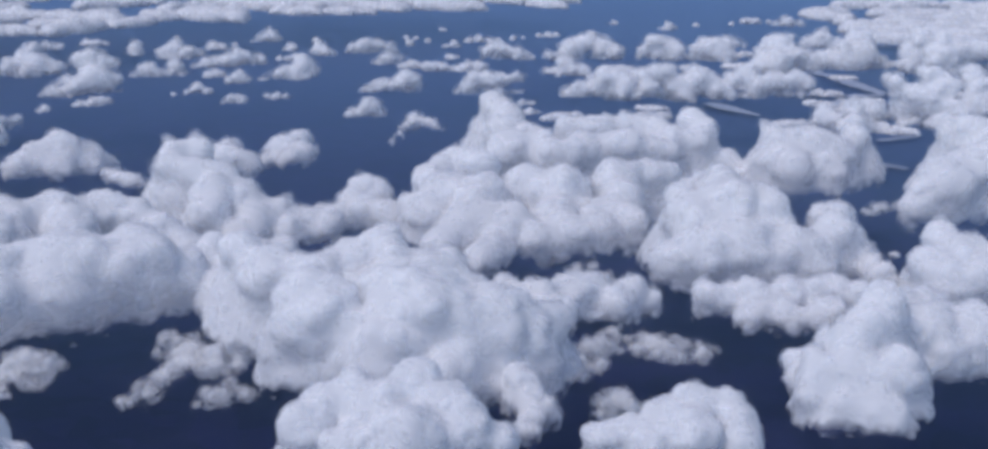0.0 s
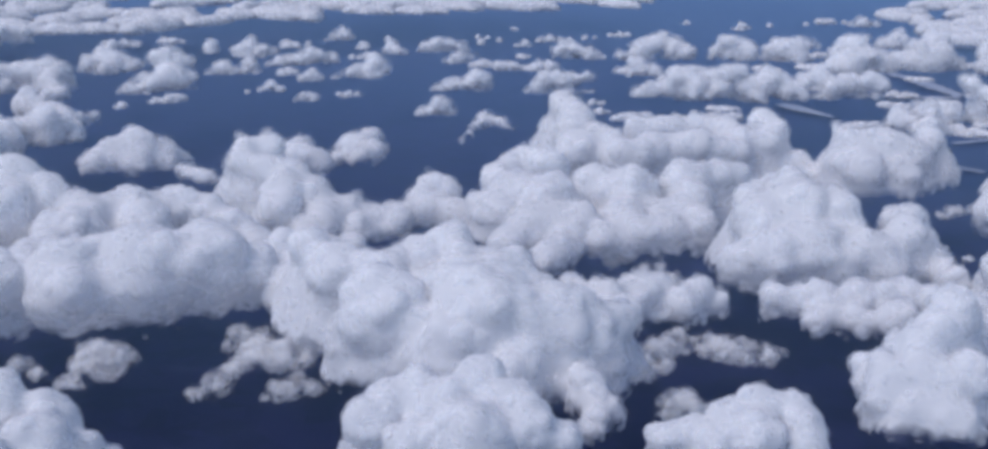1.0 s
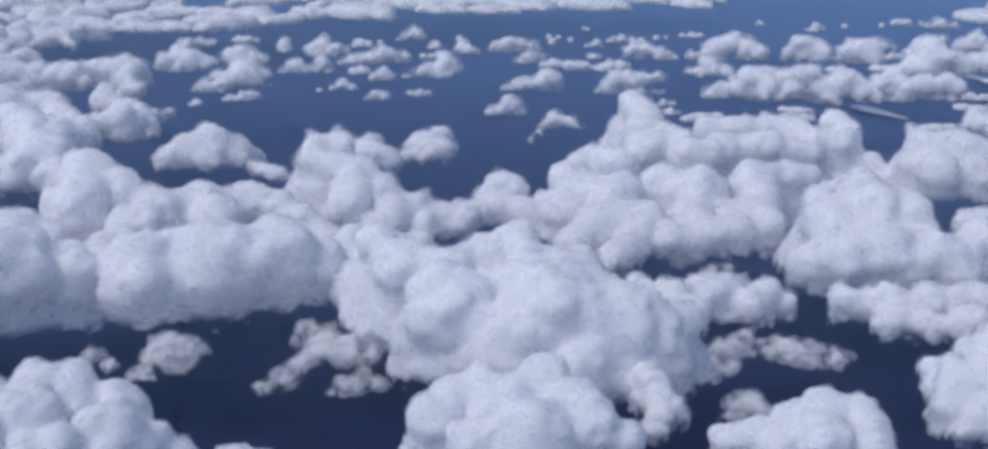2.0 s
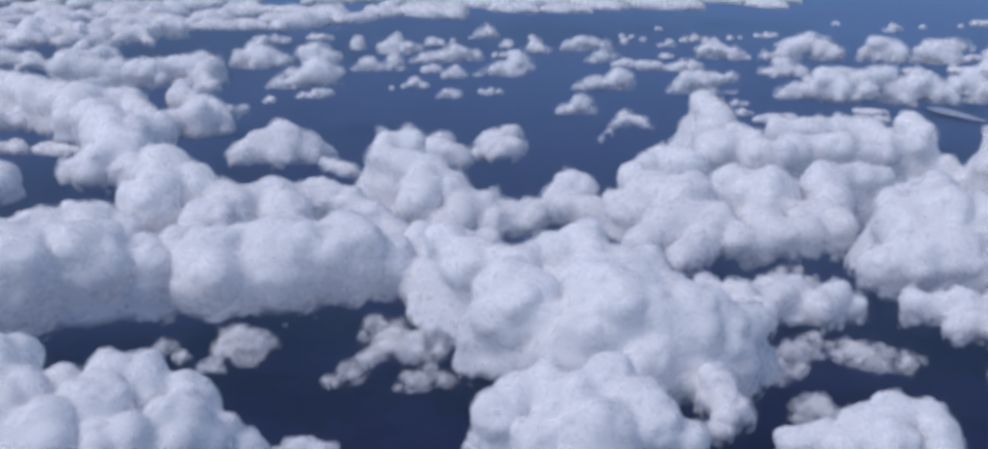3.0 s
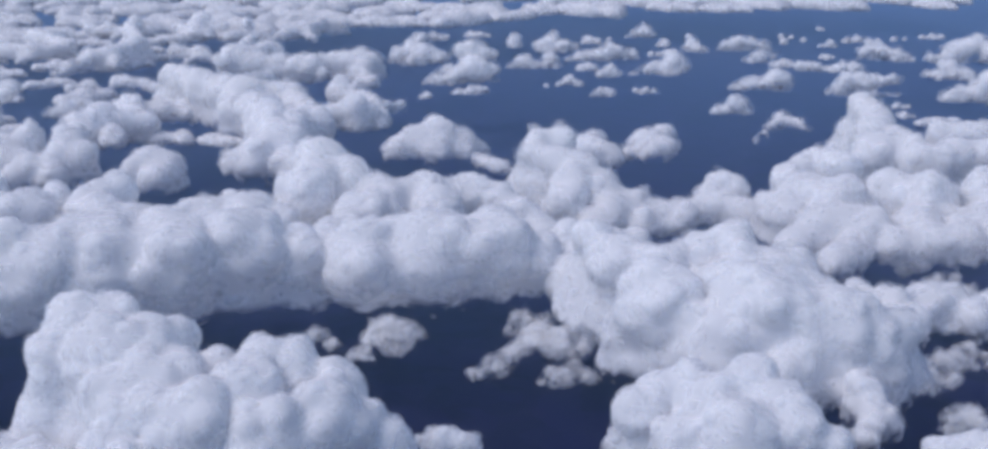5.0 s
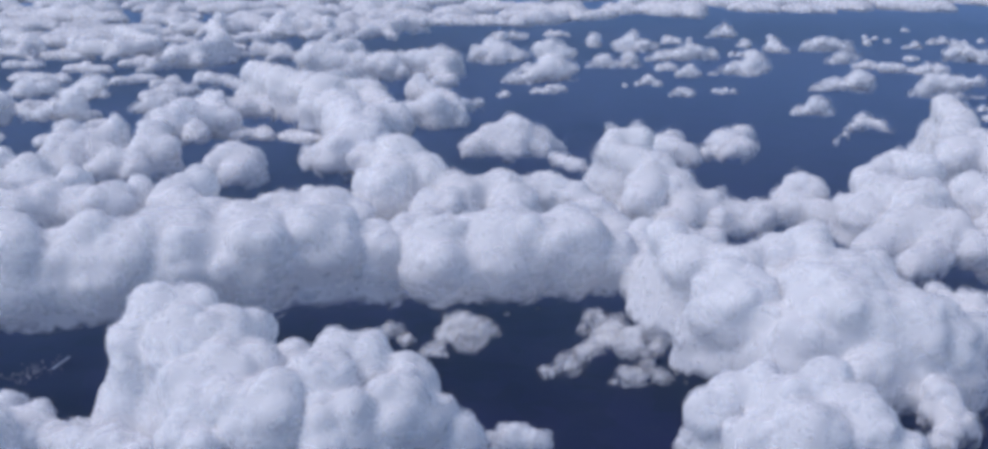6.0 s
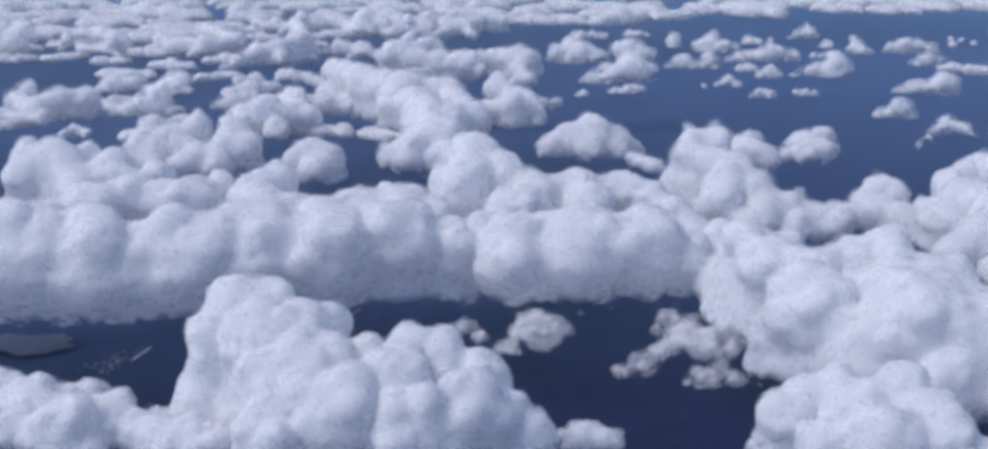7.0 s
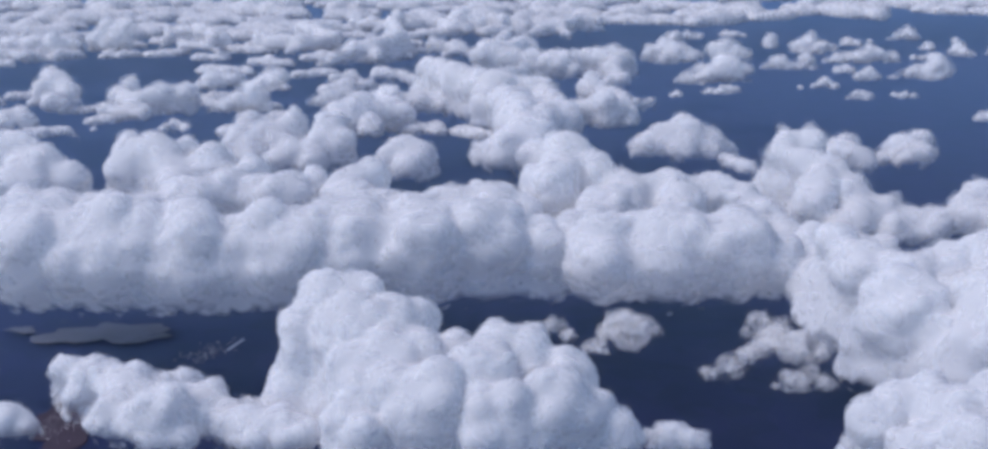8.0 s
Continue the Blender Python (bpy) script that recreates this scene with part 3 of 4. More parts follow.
cumulus("ragged_cloud", "ragged white cumulus with fraying misty edges", 2.39, [(189, 1132, 107, 12.8), (224, 1128, 108, 15.1), (238, 1112, 102, 13.6), (258, 1130, 108, 15.1), (257, 1097, 96, 11.6), (217, 1100, 96, 10.7), (290, 1099, 102, 16.1), (293, 1139, 110, 15.2), (325, 1135, 107, 13.8)], group="ragged clouds", ragged=True, veils=1.6)
cumulus("cumulus_tower", "towering white cumulus with cauliflower-like billowing tops", 2.65, [(227, 1259, 154, 27.6), (257, 1260, 151, 25.1), (190, 1250, 143, 23.0), (272, 1234, 127, 21.8), (295, 1229, 120, 19.7), (306, 1221, 110, 16.7), (258, 1218, 110, 17.6), (234, 1224, 127, 27.0), (192, 1216, 119, 24.4), (164, 1219, 112, 15.7), (226, 1297, 170, 16.9), (323, 1249, 132, 18.0), (343, 1255, 126, 10.0), (181, 1284, 158, 14.3), (335, 1278, 144, 10.2)], group="towering clouds", veils=1.8)
cumulus("cumulus_tower", "towering white cumulus with cauliflower-like billowing tops", 3.46, [(346, 1610, 141, 20.9), (325, 1603, 127, 11.4), (384, 1609, 142, 22.8), (416, 1610, 134, 16.5), (356, 1576, 121, 21.2), (403, 1583, 118, 16.3), (337, 1644, 151, 11.6), (456, 1651, 147, 8.4), (442, 1662, 155, 9.1)], group="towering clouds", veils=2.4)
cumulus("cumulus_tower", "towering white cumulus with cauliflower-like billowing tops", 3.30, [(500, 1465, 131, 26.7), (483, 1471, 124, 16.3), (534, 1488, 142, 24.7), (580, 1501, 154, 29.5), (547, 1536, 168, 21.7), (533, 1560, 174, 13.4), (464, 1452, 108, 12.7)], group="towering clouds", veils=2.3)
cumulus("cumulus_tower", "towering white cumulus with cauliflower-like billowing tops", 2.56, [(404, 1187, 150, 12.3), (421, 1165, 139, 17.8), (431, 1142, 124, 21.2), (461, 1149, 134, 25.4), (403, 1137, 119, 19.3), (390, 1154, 130, 16.7)], group="towering clouds", veils=1.8)
cumulus("cloud_bank", "long merged bank of billowing white cumulus", 3.44, [(-5, 1707, 171, 14.0), (19, 1677, 160, 15.1), (3, 1638, 148, 17.4), (34, 1642, 146, 14.8), (49, 1606, 138, 20.2), (71, 1577, 129, 22.4), (11, 1587, 134, 22.5), (110, 1603, 136, 20.2), (156, 1612, 138, 20.3), (210, 1617, 132, 14.0), (221, 1647, 143, 14.2), (252, 1641, 139, 12.9), (264, 1673, 151, 13.1), (246, 1690, 159, 14.5), (197, 1681, 152, 10.5), (170, 1686, 155, 10.6), (137, 1672, 153, 13.1), (89, 1663, 151, 13.0)], group="cloud banks", veils=2.4)
cumulus("cloud_bank", "long merged bank of billowing white cumulus", 2.84, [(-71, 1414, 143, 14.6), (-49, 1375, 134, 21.8), (-68, 1350, 120, 19.4), (-10, 1370, 134, 24.5), (-88, 1369, 121, 13.1), (-28, 1325, 114, 24.4), (17, 1327, 114, 24.4), (29, 1314, 98, 14.8), (45, 1307, 108, 16.8), (-52, 1294, 102, 18.7), (77, 1315, 111, 16.8), (62, 1341, 116, 21.4), (109, 1325, 114, 15.9), (108, 1353, 118, 19.4), (139, 1341, 119, 15.0), (136, 1378, 129, 19.7), (125, 1412, 146, 21.2), (76, 1383, 139, 25.2), (37, 1398, 141, 21.1), (-2, 1279, 101, 17.5), (-14, 1255, 98, 15.2), (167, 1431, 146, 14.7), (189, 1440, 145, 11.4), (-45, 1445, 155, 13.7), (-17, 1431, 154, 18.1)], group="cloud banks", veils=1.9)
cumulus("small_cloud", "small flat-based white cumulus over dark land", 3.66, [(664, 2536, 113, 36.8), (652, 2565, 131, 17.0), (682, 2568, 141, 27.9), (618, 2539, 106, 24.6), (709, 2549, 105, 21.6)], group="small scattered clouds", ragged=True, veils=2.9, flat=1.2)
cumulus("small_cloud", "small flat-based white cumulus over dark land", 3.59, [(521, 2536, 133, 26.0), (498, 2533, 122, 13.8), (491, 2522, 107, 13.7), (555, 2526, 116, 27.5), (580, 2526, 107, 19.9), (514, 2492, 107, 30.2), (554, 2559, 150, 10.8)], group="small scattered clouds", ragged=True, veils=2.9, flat=1.2)
cumulus("small_cloud", "small flat-based white cumulus over dark land", 3.23, [(680, 2861, 103, 22.4), (660, 2859, 98, 15.5), (698, 2886, 122, 8.7)], group="small scattered clouds", ragged=True, veils=3.3, flat=1.2)
cumulus("small_cloud", "small flat-based white cumulus over dark land", 3.76, [(425, 2670, 113, 24.2), (450, 2676, 117, 21.0), (443, 2663, 97, 17.7), (400, 2666, 106, 17.7), (477, 2687, 119, 11.4)], group="small scattered clouds", ragged=True, veils=3.0, flat=1.2)
cumulus("small_cloud", "small flat-based white cumulus over dark land", 3.73, [(313, 2668, 112, 24.2), (288, 2667, 106, 14.5), (350, 2669, 106, 21.0), (357, 2665, 96, 14.5)], group="small scattered clouds", ragged=True, veils=3.0, flat=1.2)
cumulus("small_cloud", "small flat-based white cumulus over dark land", 3.66, [(216, 2693, 108, 17.9), (203, 2686, 96, 14.6), (234, 2686, 98, 19.5), (191, 2700, 119, 17.9), (165, 2689, 111, 21.1), (140, 2678, 97, 19.4), (102, 2656, 91, 12.9)], group="small scattered clouds", ragged=True, veils=3.0, flat=1.2)
cumulus("small_cloud", "small flat-based white cumulus over dark land", 2.55, [(16, 2674, 102, 14.5), (41, 2670, 94, 14.5), (-9, 2678, 107, 11.3), (-22, 2669, 97, 11.3), (72, 2672, 89, 9.7)], group="small scattered clouds", ragged=True, veils=3.0, flat=1.2)
cumulus("small_cloud", "small flat-based white cumulus over dark land", 2.66, [(130, 2476, 97, 19.5), (108, 2483, 92, 10.6), (94, 2482, 89, 7.5), (165, 2476, 92, 13.5)], group="small scattered clouds", ragged=True, veils=2.8, flat=1.2)
cumulus("small_cloud", "small flat-based white cumulus over dark land", 3.13, [(192, 2238, 118, 24.5), (171, 2230, 105, 19.0), (212, 2229, 100, 21.7), (223, 2243, 118, 17.7), (245, 2248, 123, 16.4), (255, 2234, 100, 17.7), (271, 2254, 126, 15.0), (288, 2257, 127, 12.3), (129, 2226, 98, 14.9)], group="small scattered clouds", ragged=True, veils=2.5, flat=1.2)
cumulus("small_cloud", "small flat-based white cumulus over dark land", 3.20, [(331, 2261, 111, 24.7), (363, 2262, 106, 20.6), (385, 2260, 97, 17.9), (396, 2269, 111, 17.9), (299, 2256, 102, 17.9), (429, 2278, 120, 16.6), (439, 2267, 102, 16.6), (433, 2262, 89, 9.7), (471, 2274, 111, 19.4), (504, 2280, 114, 16.6), (528, 2278, 105, 13.9)], group="small scattered clouds", ragged=True, veils=2.6, flat=1.2)
cumulus("small_cloud", "small flat-based white cumulus over dark land", 2.45, [(-7, 2281, 109, 18.0), (14, 2285, 108, 12.5), (-34, 2277, 104, 15.2), (-50, 2273, 94, 9.7), (35, 2291, 113, 9.7), (-66, 2269, 86, 5.5)], group="small scattered clouds", ragged=True, veils=2.5, flat=1.2)
cumulus("small_cloud", "small flat-based white cumulus over dark land", 3.68, [(797, 2516, 140, 30.4), (819, 2503, 118, 30.3), (773, 2508, 123, 21.2), (759, 2494, 103, 18.1), (857, 2516, 127, 24.3), (894, 2524, 133, 22.9), (941, 2523, 130, 27.4)], group="small scattered clouds", ragged=True, veils=2.9, flat=1.2)
cumulus("small_cloud", "small flat-based white cumulus over dark land", 2.97, [(661, 2044, 160, 18.6), (679, 2033, 143, 22.3), (657, 2019, 122, 22.2), (676, 2011, 100, 22.2), (714, 2014, 108, 30.8), (630, 2027, 134, 18.5), (762, 2020, 119, 30.8), (737, 2037, 143, 22.3), (720, 2049, 160, 16.2), (621, 2051, 106, 20.1), (603, 2037, 151, 13.6)], group="small scattered clouds", ragged=True, veils=2.4, flat=1.2)
cumulus("small_cloud", "small flat-based white cumulus over dark land", 2.88, [(531, 2041, 106, 16.2), (568, 2033, 105, 16.2), (494, 2003, 102, 18.4), (523, 1968, 97, 19.3), (535, 1985, 119, 13.3)], group="small scattered clouds", ragged=True, veils=2.3, flat=1.2)
cumulus("ragged_cloud", "ragged white cumulus with fraying misty edges", 1.99, [(-117, 1964, 98, 10.0), (-98, 1956, 95, 8.4), (-88, 1937, 91, 6.8), (-76, 1930, 88, 5.3), (-133, 1929, 92, 8.3), (-136, 1894, 89, 7.4), (-146, 1859, 87, 5.8), (-156, 1838, 86, 5.1), (-166, 1813, 86, 5.0), (-177, 1800, 85, 4.3)], group="ragged clouds", ragged=True, veils=2.1)
cumulus("small_cloud", "small flat-based white cumulus over dark land", 1.89, [(-191, 2067, 97, 12.6), (-204, 2071, 90, 10.1), (-180, 2073, 89, 8.9), (-216, 2062, 87, 7.6), (-227, 2057, 86, 6.3)], group="small scattered clouds", ragged=True, veils=2.3, flat=1.2)
cumulus("small_cloud", "small flat-based white cumulus over dark land", 2.22, [(-158, 2296, 99, 15.4), (-142, 2297, 97, 12.6), (-179, 2293, 93, 11.2), (-196, 2290, 90, 9.8), (-211, 2283, 87, 8.3), (-224, 2277, 86, 6.9)], group="small scattered clouds", ragged=True, veils=2.6, flat=1.2)
cumulus("small_cloud", "small flat-based white cumulus over dark land", 2.11, [(-102, 2510, 92, 10.7), (-125, 2508, 92, 10.7), (-67, 2512, 89, 9.1), (-49, 2515, 94, 10.7), (-32, 2517, 95, 12.2), (-20, 2518, 91, 7.6)], group="small scattered clouds", ragged=True, veils=2.8, flat=1.2)
cumulus("small_cloud", "small flat-based white cumulus over dark land", 2.31, [(-213, 2731, 98, 9.9), (-238, 2731, 100, 9.9), (-263, 2727, 101, 13.2), (-288, 2719, 91, 11.5)], group="small scattered clouds", ragged=True, veils=3.0, flat=1.2)
cumulus("small_cloud", "small flat-based white cumulus over dark land", 1.72, [(-175, 2739, 103, 8.3)], group="small scattered clouds", ragged=True, veils=3.0, flat=1.2)
cumulus("small_cloud", "small flat-based white cumulus over dark land", 2.16, [(-207, 2578, 95, 14.1), (-225, 2575, 90, 9.4), (-184, 2587, 99, 7.8)], group="small scattered clouds", ragged=True, veils=2.9, flat=1.2)
cumulus("cumulus_tower", "towering white cumulus with cauliflower-like billowing tops", 3.06, [(-1562, 1575, 126, 17.5), (-1576, 1554, 117, 14.9), (-1531, 1568, 113, 13.2), (-1574, 1529, 102, 10.7), (-1536, 1532, 104, 18.0), (-1517, 1538, 95, 10.6), (-1612, 1606, 136, 7.7)], group="towering clouds", veils=2.4)
cumulus("cumulus_tower", "towering white cumulus with cauliflower-like billowing tops", 2.84, [(-1483, 1414, 103, 16.1), (-1494, 1400, 100, 16.9), (-1469, 1417, 95, 10.0)], group="towering clouds", veils=2.3)
cumulus("cloud_bank", "long merged bank of billowing white cumulus", 2.92, [(-1434, 1576, 114, 14.6), (-1391, 1568, 108, 16.1), (-1391, 1539, 94, 11.1), (-1367, 1599, 114, 16.2), (-1346, 1619, 113, 13.0), (-1349, 1638, 115, 9.8), (-1360, 1545, 93, 11.1), (-1426, 1536, 96, 9.6), (-1401, 1494, 87, 6.3), (-1463, 1639, 126, 7.5)], group="cloud banks", veils=2.3)
cumulus("small_cloud", "small flat-based white cumulus over dark land", 3.14, [(-1410, 1778, 104, 17.9), (-1430, 1769, 98, 12.4), (-1389, 1792, 108, 15.1)], group="small scattered clouds", ragged=True, veils=2.5, flat=1.2)
cumulus("small_cloud", "small flat-based white cumulus over dark land", 2.89, [(-1225, 1684, 131, 19.1), (-1219, 1692, 135, 14.0), (-1241, 1672, 122, 17.8), (-1245, 1660, 105, 16.5), (-1263, 1652, 105, 16.5), (-1287, 1635, 92, 12.7), (-1299, 1635, 99, 11.4)], group="small scattered clouds", ragged=True, veils=2.3, flat=1.2)
cumulus("ragged_cloud", "ragged white cumulus with fraying misty edges", 2.05, [(-1267, 1506, 94, 8.4), (-1270, 1481, 90, 7.6), (-1238, 1498, 90, 6.8)], group="ragged clouds", ragged=True, veils=2.2)
cumulus("ragged_cloud", "ragged white cumulus with fraying misty edges", 1.40, [(-1358, 1395, 86, 5.2)], group="ragged clouds", ragged=True, veils=2.2)
cumulus("ragged_cloud", "ragged white cumulus with fraying misty edges", 1.24, [(-1372, 1449, 88, 4.6)], group="ragged clouds", ragged=True, veils=2.2)
cumulus("small_cloud", "small flat-based white cumulus over dark land", 3.90, [(-2063, 1967, 101, 23.0), (-2019, 1991, 104, 19.7), (-1983, 2007, 107, 21.4), (-1953, 2028, 108, 13.2), (-2042, 1914, 97, 19.3), (-1980, 1917, 94, 16.0)], group="small scattered clouds", ragged=True, veils=3.1, flat=1.2)
cumulus("small_cloud", "small flat-based white cumulus over dark land", 3.51, [(-1913, 2097, 131, 20.0), (-1892, 2111, 137, 20.0), (-1893, 2091, 114, 19.9), (-1934, 2081, 119, 15.0), (-1939, 2066, 104, 15.0), (-1912, 2073, 96, 11.6)], group="small scattered clouds", ragged=True, veils=3.1, flat=1.2)
cumulus("cloud_bank", "long merged bank of billowing white cumulus", 3.07, [(-1847, 2191, 117, 11.9), (-1805, 2222, 122, 14.1), (-1746, 2208, 114, 14.0), (-1717, 2212, 108, 10.7), (-1831, 2151, 103, 8.6), (-1714, 2145, 98, 13.7), (-1671, 2130, 90, 8.3), (-1653, 2167, 92, 9.4), (-1777, 2144, 101, 11.7)], group="cloud banks", veils=3.1)
cumulus("cloud_bank", "long merged bank of billowing white cumulus", 3.40, [(-1596, 2308, 129, 14.1), (-1558, 2297, 125, 16.1), (-1551, 2334, 128, 11.9), (-1498, 2276, 112, 12.7), (-1534, 2216, 105, 14.6), (-1540, 2179, 91, 8.3), (-1592, 2213, 108, 13.7), (-1646, 2223, 111, 9.6)], group="cloud banks", veils=3.1)
cumulus("cloud_bank", "long merged bank of billowing white cumulus", 3.37, [(-1379, 2159, 109, 15.0), (-1353, 2185, 113, 16.0), (-1323, 2160, 100, 11.9), (-1392, 2113, 96, 11.8), (-1393, 2072, 90, 8.8), (-1336, 2276, 127, 12.3), (-1395, 2328, 143, 11.6)], group="cloud banks", veils=2.9)
cumulus("cloud_bank", "long merged bank of billowing white cumulus", 2.58, [(-1218, 1987, 102, 11.9), (-1224, 1956, 90, 7.2), (-1254, 1963, 98, 10.0), (-1279, 1940, 94, 9.1), (-1172, 1996, 98, 10.9), (-1145, 1993, 92, 8.1)], group="cloud banks", veils=2.6)
cumulus("cloud_bank", "long merged bank of billowing white cumulus", 3.41, [(-1278, 2297, 108, 13.3), (-1220, 2294, 106, 16.2), (-1174, 2286, 97, 14.1), (-1169, 2330, 104, 12.2), (-1166, 2379, 117, 14.5), (-1114, 2329, 95, 9.1), (-1225, 2228, 90, 9.0)], group="cloud banks", veils=2.9)
cumulus("cumulus_tower", "towering white cumulus with cauliflower-like billowing tops", 3.85, [(-1405, 2640, 120, 17.4), (-1396, 2593, 105, 17.2), (-1367, 2598, 99, 13.7), (-1436, 2609, 108, 11.6), (-1359, 2642, 108, 11.5)], group="towering clouds", veils=3.3)
cumulus("cumulus_tower", "towering white cumulus with cauliflower-like billowing tops", 3.41, [(-1553, 2616, 116, 15.3), (-1537, 2574, 100, 13.9), (-1553, 2534, 91, 9.2), (-1592, 2572, 105, 12.9), (-1642, 2571, 110, 11.8)], group="towering clouds", veils=3.4)
cumulus("cloud_bank", "long merged bank of billowing white cumulus", 3.15, [(-1202, 2633, 103, 13.5), (-1172, 2667, 107, 13.6), (-1215, 2597, 94, 10.0), (-1140, 2629, 93, 10.0), (-1156, 2732, 117, 12.6), (-1118, 2748, 115, 10.3)], group="cloud banks", veils=3.2)
cumulus("cloud_bank", "long merged bank of billowing white cumulus", 3.11, [(-1307, 2663, 115, 11.5)], group="cloud banks", veils=3.3)
cumulus("small_cloud", "small flat-based white cumulus over dark land", 2.52, [(-1177, 1767, 92, 13.1), (-1187, 1754, 88, 9.1), (-1170, 1792, 93, 14.5), (-1152, 1802, 93, 11.9)], group="small scattered clouds", ragged=True, veils=2.4, flat=1.2)
cumulus("small_cloud", "small flat-based white cumulus over dark land", 3.13, [(-677, 2236, 140, 18.4), (-662, 2243, 138, 15.5), (-692, 2231, 137, 12.7), (-667, 2226, 119, 18.3), (-653, 2219, 105, 22.4), (-636, 2234, 109, 15.5), (-642, 2250, 132, 12.7), (-692, 2201, 99, 16.9), (-721, 2188, 94, 11.2), (-736, 2181, 88, 7.0)], group="small scattered clouds", ragged=True, veils=2.6, flat=1.2)
cumulus("small_cloud", "small flat-based white cumulus over dark land", 3.38, [(-843, 2396, 113, 17.0), (-857, 2383, 102, 13.9), (-808, 2401, 102, 20.0), (-785, 2410, 95, 13.8), (-821, 2370, 95, 16.8)], group="small scattered clouds", ragged=True, veils=2.8, flat=1.2)
cumulus("cloud_bank", "long merged bank of billowing white cumulus", 3.04, [(-841, 2180, 124, 16.4), (-824, 2184, 115, 10.0), (-839, 2133, 111, 15.3), (-808, 2113, 98, 11.5), (-835, 2096, 95, 9.7), (-895, 2168, 124, 14.7), (-931, 2154, 122, 11.9), (-960, 2165, 123, 8.3), (-973, 2141, 117, 6.5), (-906, 2125, 108, 8.2)], group="cloud banks", veils=2.6)
cumulus("small_cloud", "small flat-based white cumulus over dark land", 2.41, [(-716, 2676, 93, 14.9), (-721, 2670, 87, 8.3)], group="small scattered clouds", ragged=True, veils=3.1, flat=1.2)
cumulus("small_cloud", "small flat-based white cumulus over dark land", 2.18, [(-625, 2415, 95, 13.5), (-606, 2414, 88, 9.0), (-645, 2405, 87, 7.5), (-586, 2423, 88, 9.0), (-577, 2435, 94, 13.5)], group="small scattered clouds", ragged=True, veils=2.8, flat=1.2)
cumulus("small_cloud", "small flat-based white cumulus over dark land", 2.12, [(-627, 2651, 110, 9.7), (-629, 2638, 99, 14.5), (-603, 2632, 93, 14.4), (-652, 2630, 96, 8.1), (-644, 2626, 86, 6.5), (-584, 2657, 93, 8.1)], group="small scattered clouds", ragged=True, veils=3.0, flat=1.2)
cumulus("small_cloud", "small flat-based white cumulus over dark land", 2.24, [(-576, 2759, 90, 11.6), (-557, 2759, 89, 10.0)], group="small scattered clouds", ragged=True, veils=3.1, flat=1.2)
cumulus("small_cloud", "small flat-based white cumulus over dark land", 1.04, [(-538, 2790, 90, 5.0)], group="small scattered clouds", ragged=True, veils=3.2, flat=1.2)
cumulus("small_cloud", "small flat-based white cumulus over dark land", 2.52, [(-474, 2534, 104, 16.7), (-504, 2517, 96, 13.7), (-442, 2547, 97, 10.6), (-536, 2503, 94, 12.2), (-557, 2494, 90, 7.6)], group="small scattered clouds", ragged=True, veils=2.9, flat=1.2)
cumulus("small_cloud", "small flat-based white cumulus over dark land", 1.26, [(-410, 2563, 95, 6.1)], group="small scattered clouds", ragged=True, veils=2.9, flat=1.2)
cumulus("small_cloud", "small flat-based white cumulus over dark land", 1.82, [(-484, 2900, 94, 15.4), (-501, 2893, 89, 8.6), (-466, 2909, 88, 6.9), (-519, 2885, 84, 4.3)], group="small scattered clouds", ragged=True, veils=3.3, flat=1.2)
cumulus("small_cloud", "small flat-based white cumulus over dark land", 1.69, [(-415, 2762, 89, 9.7), (-426, 2757, 86, 6.5)], group="small scattered clouds", ragged=True, veils=3.1, flat=1.2)
cumulus("small_cloud", "small flat-based white cumulus over dark land", 2.18, [(-356, 2718, 104, 11.1), (-358, 2704, 90, 11.1), (-334, 2699, 88, 9.4)], group="small scattered clouds", ragged=True, veils=3.0, flat=1.2)
cumulus("small_cloud", "small flat-based white cumulus over dark land", 2.47, [(-343, 2424, 104, 15.7), (-332, 2424, 95, 12.8), (-356, 2412, 95, 15.7), (-381, 2403, 95, 11.4), (-390, 2396, 90, 10.0), (-410, 2388, 86, 5.7)], group="small scattered clouds", ragged=True, veils=2.7, flat=1.2)
cumulus("small_cloud", "small flat-based white cumulus over dark land", 1.87, [(-447, 2353, 95, 9.9), (-436, 2354, 88, 8.5), (-465, 2341, 88, 8.5)], group="small scattered clouds", ragged=True, veils=2.7, flat=1.2)
cumulus("small_cloud", "small flat-based white cumulus over dark land", 1.43, [(-498, 2248, 93, 8.3), (-482, 2251, 86, 6.9), (-516, 2237, 86, 5.5)], group="small scattered clouds", ragged=True, veils=2.6, flat=1.2)
cumulus("small_cloud", "small flat-based white cumulus over dark land", 0.86, [(-535, 2228, 84, 4.1)], group="small scattered clouds", ragged=True, veils=2.5, flat=1.2)
cumulus("small_cloud", "small flat-based white cumulus over dark land", 1.54, [(-424, 2152, 92, 9.2), (-410, 2156, 88, 7.9), (-437, 2145, 87, 5.2)], group="small scattered clouds", ragged=True, veils=2.4, flat=1.2)
